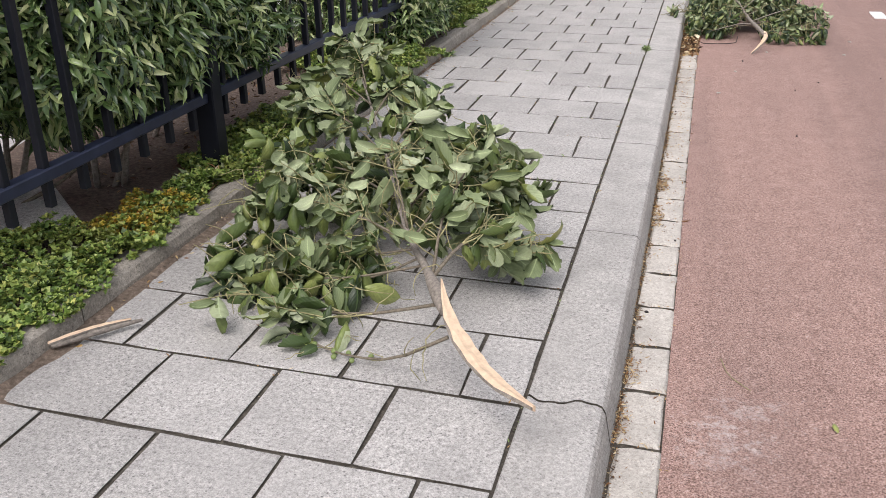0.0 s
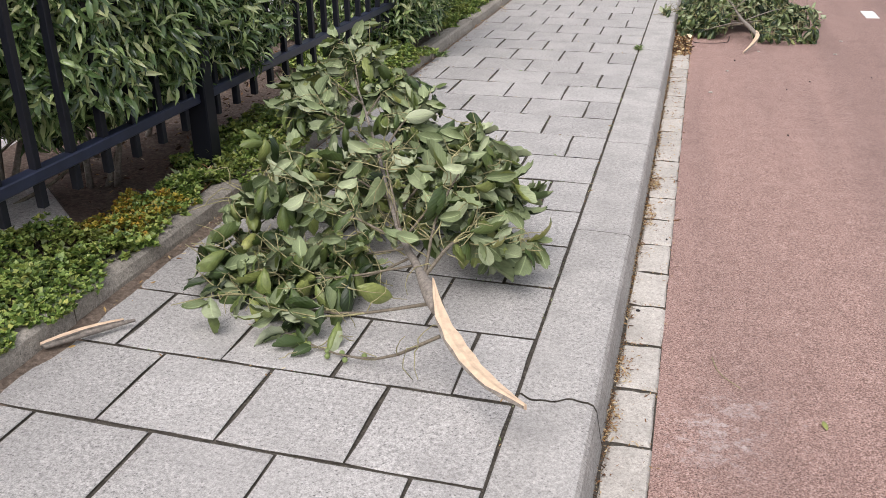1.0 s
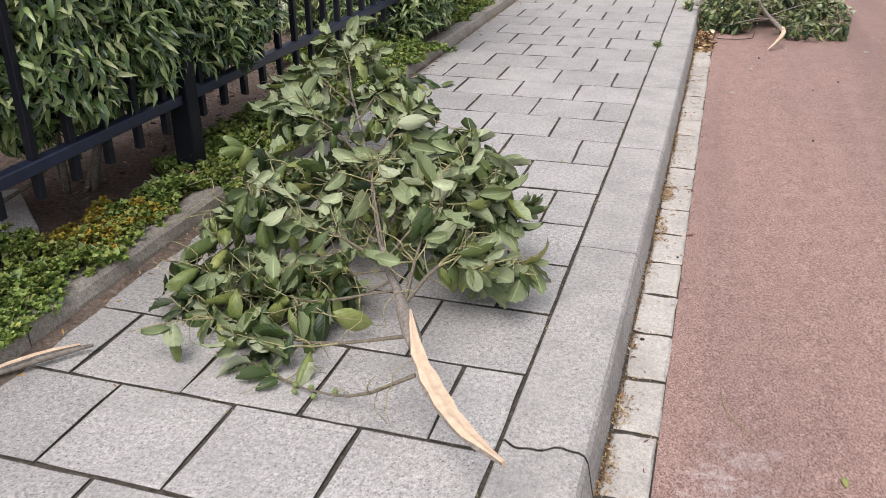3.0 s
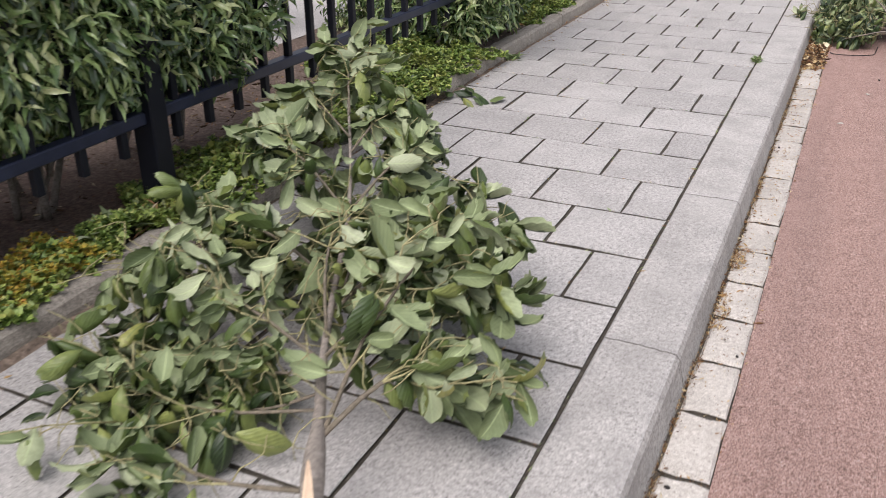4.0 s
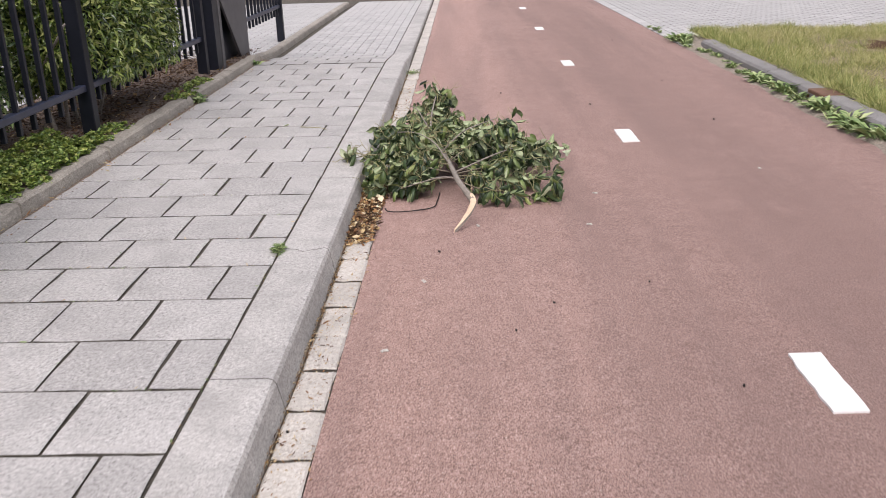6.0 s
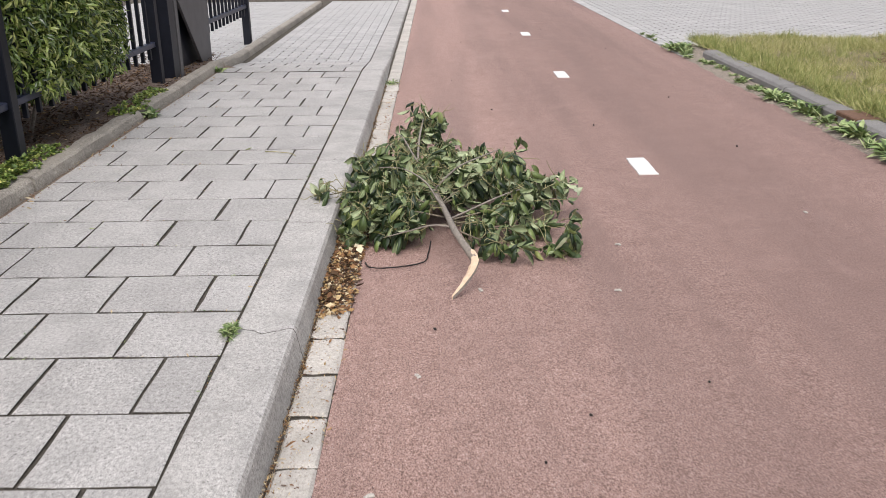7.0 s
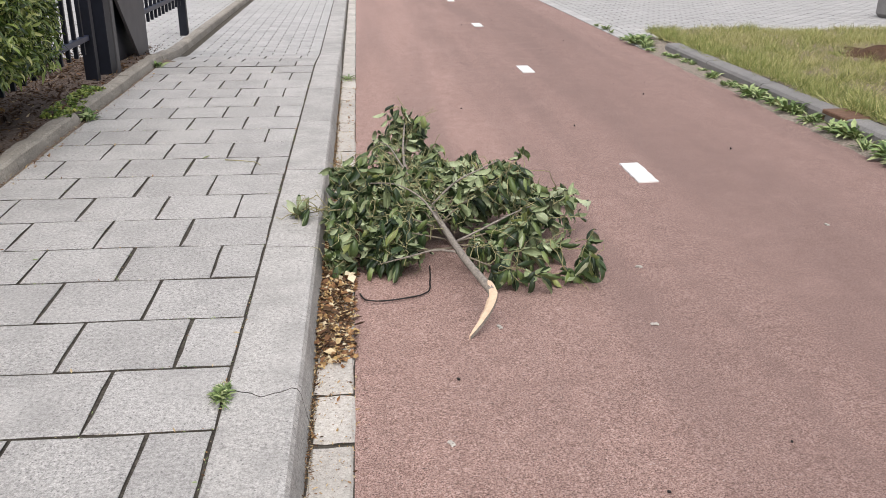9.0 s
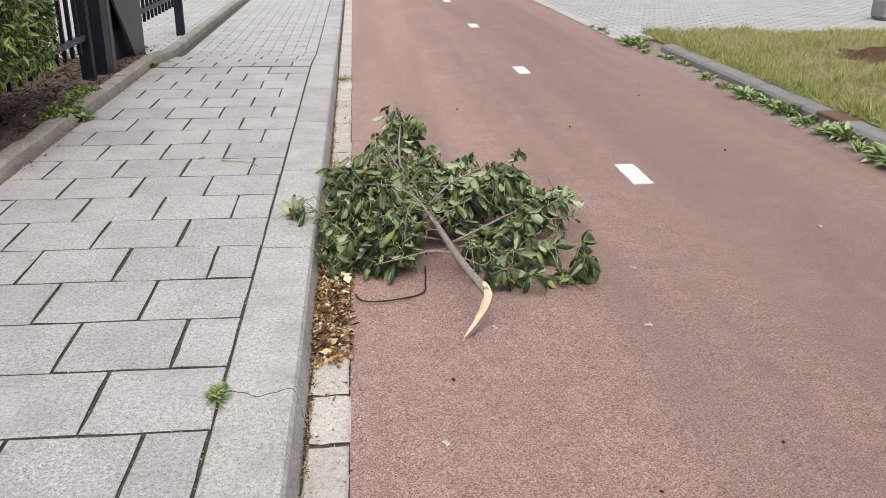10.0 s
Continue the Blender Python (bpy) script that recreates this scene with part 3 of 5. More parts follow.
low_cover("ground_cover", -1.72, -1.2, 0.4, 2.02, 30000, "dense low green ground cover spilling over the edging")
low_cover("ground_cover", -1.5, -1.25, 2.3, 2.62, 4200, "low green ground cover behind the edging")
low_cover("yellowed_ground_cover", -1.56, -1.25, 1.92, 2.36, 4500, "yellowing patch of low ground cover", M_YELLOW, 0.1, 0.0145)
low_cover("ground_cover", -1.5, -1.22, 1.9, 2.36, 2200, "green shoots among the yellowing ground cover")
low_cover("ground_cover", -1.62, -1.18, 2.55, 4.35, 25000, "mat of small-leaved green ground cover", height=0.1)
low_cover("ground_cover", -2.0, -1.17, 4.25, 5.0, 19000, "mat of small-leaved green ground cover", height=0.1)
low_cover("ground_cover", -1.75, -1.24, 5.7, 7.3, 22000, "mat of small-leaved green ground cover", height=0.1)
low_cover("ground_cover", -1.5, -1.27, 7.0, 7.75, 1500, "sparse yellowing ground cover by the edging", M_COVER, 0.06)
low_cover("ground_cover", -1.42, -1.24, 8.5, 9.4, 1600, "sparse weeds at a gap in the edging", M_COVER, 0.07)


# ---- right-hand verge ----
def verge():
    kerb = tagged(new("verge_kerb"), "dark weathered concrete kerb of the grass verge", "kerb", kind="structure")
    runs = [(y, y + 1.0) for y in np.arange(-3.6, 11.0, 1.005)]
    for y0, y1 in runs:
        prof = [(3.11, -0.14), (3.115, 0.0), (3.13, 0.018), (3.145, 0.022), (3.245, 0.024), (3.255, 0.02), (3.255, -0.14)]
        v = [(x + 0.012 * math.sin(y * 0.6), y + g, z) for y, g in ((y0, 0.003), (y1, -0.003)) for x, z in prof]
        n = len(prof)
        f = [(i, i + n, i + 1 + n, i + 1) for i in range(n - 1)] + [tuple(range(n)), tuple(range(2 * n - 1, n - 1, -1))]
        put("kerb_stone", mesh_of("kerb_stone", v, f, M_OLDKERB), kerb)
    tagged(sheet("gutter_soil", [2.94, 2.97, 3.0, 3.04, 3.08, 3.12, 3.27], list(np.linspace(-4, 12.3, 230)), lambda x, y: float(np.interp(x, [2.94, 3.01, 3.12, 3.27], [-0.064, -0.048, -0.038, 0.0])) * (1 if y < 11.5 else 1.25) - 0.03 * max(0, min(1, y - 11.4)) * (x > 3.2) + 0.012 * noise.noise((x * 12, y * 6, 0)), M_SAND), "pale sandy soil in the gutter of the verge", "soil")
    tagged(sheet("verge_soil", list(np.linspace(3.25, 9, 30)), list(np.linspace(-4, 12.4, 60)), lambda x, y: 0.01 + 0.04 * noise.noise((x * 0.9, y * 0.9, 0)), M_DUST), "dry soil under the grass verge", "soil")
    def turf(name, label, x, y, length, lean, mat):
        z = np.array([0.01 + 0.04 * noise.noise((a * 0.9, b * 0.9, 0)) for a, b in zip(x, y)])
        n = len(x)
        along = lean + RNG.normal(size=(n, 3)) * [0.7, 0.7, 0.25] + np.array([0, 0, 0.75])
        v, f = scatter(np.stack([x, y, z], 1), along, RNG.normal(size=(n, 3)), length, BLADE, BLADE_F)
        tagged(put(name, mesh_of(name, v, f, mat)), label, "grass", kind="stuff")

    def bare(x, y):
        return ((x - 5.0) / 0.55) ** 2 + ((y - 10.7) / 0.45) ** 2 < 0.6 + 0.4 * RNG.uniform(size=len(x))

    n = 230000
    x, y = RNG.uniform(3.26, 7.5, n), RNG.uniform(5.0, 12.55, n)
    thick = np.array([noise.noise((a * 1.7, b * 1.7, 9)) + 0.5 * noise.noise((a * 6, b * 6, 1)) for a, b in zip(x, y)])
    keep = ~bare(x, y) & (RNG.uniform(0, 1, n) < 0.7 + 0.55 * thick) & (x > 3.26 + 0.12 * (thick + 0.4)) & (y < 12.45 + 0.12 * thick)
    x, y, thick = x[keep], y[keep], thick[keep]
    turf("grass", "dry yellow-green grass of the verge", x, y, RNG.uniform(0.03, 0.085, len(x)) * (1 + 0.5 * thick), 0.0, M_GRASS)
    cx = np.concatenate([RNG.uniform(3.28, 7.3, 230), 3.27 + np.abs(RNG.normal(size=300)) * 0.14])
    cy = np.concatenate([RNG.uniform(5.2, 12.4, 230), RNG.uniform(5.2, 12.4, 300)])
    clear = ~bare(cx, cy)
    cx, cy = cx[clear], cy[clear]
    tall = RNG.uniform(0.05, 0.13, len(cx))
    k = 90
    x = np.repeat(cx, k) + RNG.normal(size=len(cx) * k) * 0.035
    y = np.repeat(cy, k) + RNG.normal(size=len(cx) * k) * 0.045
    lean = np.repeat(RNG.normal(size=(len(cx), 3)) * [0.35, 0.35, 0.1], k, axis=0)
    turf("grass_tufts", "taller green tufts of grass in the verge", x, y, np.repeat(tall, k) * RNG.uniform(0.5, 1.1, len(x)), lean, M_TUFT)


verge()


def kerb_gully():
    g = thing("kerb_gully", (3.185, 8.46, 0), "rusty brown iron street drain set in the kerb", "drain")
    bm = bmesh.new()
    box(bm, (-0.082, -0.13, 0.0), (0.075, 0.13, 0.03), 0.006)
    part("lid", bm, M_RUSTY, g, "rusty brown iron lid")
    for y in (-0.11, 0.11):
        bm = bmesh.new()
        box(bm, (-0.083, y - 0.022, -0.12), (0.07, y + 0.022, 0.0), 0.004)
        part("cheek", bm, M_RUSTY, g)
    # No hollow is cut: a solid black block gives the opening's shade.
    bm = bmesh.new()
    box(bm, (-0.081, -0.088, -0.12), (0.0, 0.088, -0.002))
    part("mouth", bm, M_BLACK, g, "black block for the shade in the drain opening")


kerb_gully()


def dirt_mound():
    v, f = [], []
    rings, sides = 14, 40
    for r in range(rings + 1):
        for k in range(sides):
            a = 2 * math.pi * k / sides
            q = r / rings * (1 + 0.45 * noise.noise((math.cos(a) * 2, math.sin(a) * 2, 1)))
            x, y = 0.6 * q * math.cos(a), 0.45 * q * math.sin(a)
            v.append((x, y, 0.07 * (1 - q * q) + 0.05 * noise.noise((x * 8, y * 8, 0)) + 0.02 * noise.noise((x * 25, y * 25, 3)) - 0.05 * (r == rings)))
    f += [(r * sides + k, r * sides + (k + 1) % sides, (r + 1) * sides + (k + 1) % sides, (r + 1) * sides + k) for r in range(rings) for k in range(sides)]
    ob = put("dirt_mound", mesh_of("dirt_mound", v, f, M_MOUND, True), None, pose(5.05, 10.75, 0.0))
    tagged(ob, "low mound of dug brown earth in the grass", "earth", kind="stuff")


dirt_mound()


BROAD = [(0, 0, 0), (-0.05, 0.3, 0.04), (0, 0.3, 0), (0.05, 0.3, 0.04), (-0.105, 0.66, 0.02), (0, 0.68, -0.05), (0.105, 0.7, 0.02), (0.02, 1.0, -0.24)]
SPIKE = [(0, 0, 0), (-0.045, 0.3, 0.03), (0, 0.3, 0), (0.045, 0.3, 0.03), (-0.055, 0.65, 0.0), (0, 0.66, -0.04), (0.055, 0.65, 0.0), (0, 1.0, -0.2)]


def weed(at, size, leaves, label="leafy green weed growing from the joint", flat=0.5, shape=LANCE):
    ob = thing("weed", at, label, "weed", "weeds in the joints")
    n = leaves
    a = RNG.uniform(0, 2 * math.pi, n)
    along = np.stack([np.cos(a), np.sin(a) * 1.2, RNG.uniform(0.15, 1.3, n) * flat], 1)
    up = np.tile([0, 0, 1.0], (n, 1)) + RNG.normal(size=(n, 3)) * 0.3
    p = RNG.normal(size=(n, 3)) * [0.16 * size, 0.3 * size, 0]
    v, f = scatter(p, along, up, size * RNG.uniform(0.4, 1.15, n), shape, LANCE_F)
    tagged(put("leaves", mesh_of("leaves", v, f, M_WEED, True), ob), kind="stuff")
    return ob


weed((-0.005, 5.57, 0.0), 0.045, 70, "small bushy green weed in the kerb joint", 1.1, SPIKE)
weed((0.0, 5.585, 0.004), 0.032, 150, "small bushy green weed in the kerb joint", 1.6)
for wx, wy, ws in [(3.14, 11.9, 0.17), (3.2, 12.1, 0.16), (3.08, 12.0, 0.13), (3.13, 11.2, 0.1), (3.16, 10.8, 0.12), (3.12, 10.1, 0.1), (3.13, 9.7, 0.12), (3.12, 9.4, 0.14), (3.14, 9.1, 0.15), (3.13, 8.85, 0.16), (3.13, 8.3, 0.16), (3.16, 8.15, 0.15), (3.12, 7.7, 0.16), (3.14, 7.4, 0.17), (3.1, 13.1, 0.1), (3.15, 6.8, 0.15), (3.13, 6.2, 0.14)]:
    wx -= 0.085
    weed((wx, wy, -0.05), ws * RNG.uniform(0.5, 0.95), 75, "broad-leaved green weed in the gutter of the verge", RNG.uniform(0.8, 1.5), BROAD)
    weed((wx + RNG.uniform(-0.06, 0.03), wy + RNG.uniform(0.12, 0.3), -0.05), ws * RNG.uniform(0.35, 0.6), 60, "small ragged green weed in the gutter of the verge", 0.9, BROAD)
    weed((wx + RNG.uniform(-0.06, 0.05), wy - RNG.uniform(0.1, 0.35), -0.05), ws * 0.5, 60, "grassy green weed in the gutter of the verge", 1.5, SPIKE)
weed((0.262, 10.42, -0.088), 0.1, 30, "dry green weed at the end of the kerb", 0.5, SPIKE)
weed((-1.2, 8.75, 0.0), 0.09, 40, "green weed at the gap in the edging", 1.2)
weed((-1.2, 10.6, 0.0), 0.08, 24, "green weed against the edging", 1.2)
weed((-1.18, 5.1, 0.0), 0.07, 40, "green weed against the edging", 1.2)


# ---- fallen branches ----
def leaf_mesh(length, width, fold, curl, twist, sides):
    """A broad drooping leaf, cupped across, with an upper and a paler lower face."""
    n = 8
    rows, uvs = [], []
    for i in range(n + 1):
        t = i / n
        w = width / 2 * (2.42 * t**0.6 * (1 - t) ** 0.8 * (1 - 0.25 * t**4) if 0 < i < n else 0.03)
        a = curl * t
        y = length * (math.sin(a) / curl if abs(curl) > 0.05 else t)
        z = -length * ((1 - math.cos(a)) / curl if abs(curl) > 0.05 else 0)
        for q in (-2, -1, 0, 1, 2):
            s = q / 2
            tw = twist * t
            dx, dz = s * w * (1 - 0.35 * abs(s) * min(1, abs(fold))), -fold * w * s * s
            dz += 0.07 * width * math.sin(9 * t * math.pi + 2 * s) * abs(s)
            uvs.append((0.5 + 0.5 * s, t))
            rows.append((dx * math.cos(tw) - dz * math.sin(tw), y + 0.08 * w * abs(s), z + dx * math.sin(tw) + dz * math.cos(tw)))
    m = len(rows)
    v = rows + [(x, y, z - 0.0009) for x, y, z in rows]
    f, slots = [], []
    for i in range(n):
        for s in range(4):
            a = i * 5 + s
            f.append((a, a + 1, a + 6, a + 5))
            slots.append(0)
            f.append((a + m, a + 5 + m, a + 6 + m, a + 1 + m))
            slots.append(1)
    return mesh_of("leaf", v, f, sides, True, slots, uvs * 2)


LEAF_SHAPES = [(0.6, 0.6, 1.4, 0.3), (0.56, 0.8, 1.8, -0.4), (0.62, 0.5, 1.1, 0.5), (0.54, 1.1, 1.5, 0.2), (0.58, -0.4, 0.9, -0.6), (0.56, 0.8, 1.4, 0.8), (0.6, 0.6, 1.9, -0.2), (0.52, 1.3, 1.2, -0.5), (0.58, 0.7, 2.2, 0.4), (0.5, 1.5, 1.0, 0.8)]


def leaf_kit(sides, slim):
    """All leaf shapes in one pair of materials: as meshes, and as arrays for joined foliage."""
    meshes = [leaf_mesh(1.0, w * slim, fo, cu, tw, sides) for w, fo, cu, tw in LEAF_SHAPES]
    arrays = [(np.array([v.co[:] for v in me.vertices]), [tuple(q.vertices) for q in me.polygons], [q.material_index for q in me.polygons]) for me in meshes]
    return meshes, arrays, sides


BROAD_KIT = leaf_kit([M_LEAF_TOP, M_LEAF_UNDER], 1.0)
DARK_KIT = leaf_kit([M_LEAF_DARK, M_LEAF_UNDER], 0.86)


def leaf_on(parent, at, along, up, size, k, kit=BROAD_KIT):
    y = Vector(along).normalized()
    z = Vector(up)
    x = y.cross(z)
    if x.length < 1e-3:
        x = Vector((1, 0, 0))
    x.normalize()
    z = x.cross(y)
    m = Matrix((x, y, z)).transposed().to_4x4()
    m.translation = at
    put("leaf", kit[0][k % len(kit[0])], parent, m @ Matrix.Diagonal((size, size, size, 1)))


def floor_at(x):
    """Top of the pavement, kerb or road under a place."""
    return 0.003 if x < 0.2 else ground_height(max(x, 0.33)) + 0.003


LEAF_UV = [(0.5 + 0.25 * q, i / 8) for i in range(9) for q in (-2, -1, 0, 1, 2)] * 2


def twig_with_leaves(branch, path, radius, leaves, size, spread, wind, under=0.4, start=0.25, side_twigs=6, singles=18, west=-9.0, fine=16, clear=None, droop=0.45, kit=BROAD_KIT):
    """A side shoot: its stalk, finer stalks, and its leaves, all swaying as one part."""
    pts = spline(path, 9)
    base = pts[0].copy()
    v, f = tube(pts - base, np.linspace(radius * 0.75, radius * 0.28, 9), 5, 0.12)
    tw = put("twig", mesh_of("twig", v, f, M_SHOOT, True), branch, Matrix.Translation(base))
    total = np.linalg.norm(pts[-1] - pts[0])
    tips = [pts]
    for k in range(int(side_twigs * 2.2)):
        i = int(RNG.integers(2, 9))
        go = pts[i] - pts[i - 1]
        go = go / np.linalg.norm(go) + RNG.normal(size=3) * 0.7
        go[2] = abs(go[2]) * 0.5 - 0.1
        end = pts[i] + go / np.linalg.norm(go) * total * RNG.uniform(0.18, 0.42)
        end[2] = max(end[2], floor_at(end[0]) + 0.01)
        mid = (pts[i] + end) / 2 + RNG.normal(size=3) * 0.02
        mid[2] = max(mid[2], floor_at(mid[0]) + 0.01)
        sub = spline([pts[i], mid, end], 5)
        v, f = tube(sub - base, np.linspace(radius * 0.4, radius * 0.2, 5), 4)
        put("stalk", mesh_of("stalk", v, f, M_TWIG, True), tw)
        tips.append(sub)
    flip = RNG.uniform(0, 1, len(tips)) < 0.55
    fine_v, fine_f = [], []
    for k in range(fine):
        line = tips[k % len(tips)]
        i = int(RNG.integers(1, len(line) - 1))
        at = line[i].copy()
        go = RNG.normal(size=3) * [0.8, 0.8, 0.4] + [0, -0.25, 0.45]
        walkway = [at]
        for step in range(5):
            go = go / np.linalg.norm(go) + RNG.normal(size=3) * 0.5 + [0, 0, -0.12]
            at = at + go / np.linalg.norm(go) * RNG.uniform(0.014, 0.036)
            at[2] = max(at[2], floor_at(at[0]) + 0.006)
            walkway.append(at)
        tv, tf = tube(np.array(walkway) - base, np.linspace(0.0019, 0.001, 6), 4)
        c0 = sum(len(q) for q in fine_v)
        fine_v.append(np.array(tv))
        fine_f += [tuple(c + c0 for c in q) for q in tf]
    if fine_v:
        tagged(put("fine_twig", mesh_of("fine_twig", np.concatenate(fine_v), fine_f, M_TWIG, True), tw), kind="stuff")
    vs, fs, slots, count = [], [], [], 0
    for k in range(leaves):
        pick = k % len(tips) if RNG.uniform() < 0.85 else 0
        line = tips[pick]
        u = RNG.uniform(start if pick == 0 else 0.15, 1.0)
        q = u * (len(line) - 1)
        i = min(int(q), len(line) - 2)
        p = line[i] + (line[i + 1] - line[i]) * (q - i)
        t = line[i + 1] - line[i]
        t = t / (np.linalg.norm(t) + 1e-9)
        p = p + RNG.normal(size=3) * [1, 1, 0.7] * min(spread, 0.05) * 0.32
        out = np.cross(t, [0, 0, 1.0]) * (1 if k % 4 < 2 else -1)
        along = t * 0.55 + out * RNG.uniform(0.2, 0.95) + RNG.normal(size=3) * 0.3 + np.array(wind) * 0.8 + np.array([0, 0, -0.3])
        sz = size * RNG.uniform(0.6, 1.2)
        along[2] -= droop * RNG.uniform(0.2, 1.0)
        along /= np.linalg.norm(along)
        if clear is not None:
            gap = np.linalg.norm(clear[:, :2] - (p + along * sz * 0.4)[:2], axis=1)
            far = np.linalg.norm(clear[:, :2] - (p + along * sz)[:2], axis=1)
            if min(gap.min(), far.min()) < 0.06 and RNG.uniform() < 0.9:
                continue
        if p[0] < west:
            p[0] = west + 0.07 * RNG.uniform()
        if (p + along * sz)[0] < west:
            along[0] = abs(along[0])
        tip = p + along * sz
        base_floor = max(floor_at(p[0]), floor_at(tip[0]))
        p[2] = max(p[2], base_floor + 0.014)
        if p[2] + along[2] * sz * 1.35 < base_floor + 0.008:
            along[2] = (base_floor + 0.012 - p[2]) / (sz * 1.35) + 0.12
            along /= np.linalg.norm(along)
        up = RNG.normal(size=3) * 0.45 + np.array([0.1, -0.2, 0.6]) + np.array([along[0], along[1], 0]) * 0.6
        if RNG.uniform() < (min(1, under * 1.9) if flip[pick] else under * 0.35):
            up = -up
        kind = int(RNG.integers(0, len(kit[0])))
        if k < singles:
            leaf_on(tw, p - base, along, up, sz, kind, kit)
        else:
            lv, lf, ls = kit[1][kind]
            x = np.cross(along, up)
            x /= np.linalg.norm(x) + 1e-9
            z = np.cross(x, along)
            vs.append((p - base) + sz * (lv[:, :1] * x + lv[:, 1:2] * along + lv[:, 2:] * z))
            fs += [tuple(c + count for c in q) for q in lf]
            slots += ls
            count += len(lv)
    if vs:
        tagged(put("foliage", mesh_of("foliage", np.concatenate(vs), fs, kit[2], True, slots, LEAF_UV * len(vs)), tw), kind="stuff")
    return tw


def torn_tongue(path, widths, thick):
    """A strip of pale splintered wood, flat above, bark below."""
    pts = spline(path, 14)
    w = np.interp(np.linspace(0, 1, 14), np.linspace(0, 1, len(widths)), widths)
    v, f, slots = [], [], []
    for k, p in enumerate(pts):
        t = pts[min(k + 1, 13)] - pts[max(k - 1, 0)]
        s = np.cross(t, [0, 0, 1.0])
        s /= np.linalg.norm(s)
        jag = RNG.uniform(-0.2, 0.2, 2)
        for a, dz in ((-1 + jag[0], 0.0), (-0.4 + jag[1], 0.004), (0.25, 0.0005), (1 + jag[1], 0.0), (0.95, -thick), (-1.12, -thick * 0.6)):
            v.append(p + s * a * w[k] / 2 + np.array([0, 0, dz]))
    for k in range(13):
        for j in range(6):
            a, b = k * 6 + j, k * 6 + (j + 1) % 6
            f.append((a, b, b + 6, a + 6))
            slots.append(0 if j < 3 else 1)
    f += [tuple(range(6))[::-1], tuple(range(78, 84))]
    slots += [0, 0]
    return mesh_of("torn_wood", v, f, [M_WOOD, M_BARK], False, slots)


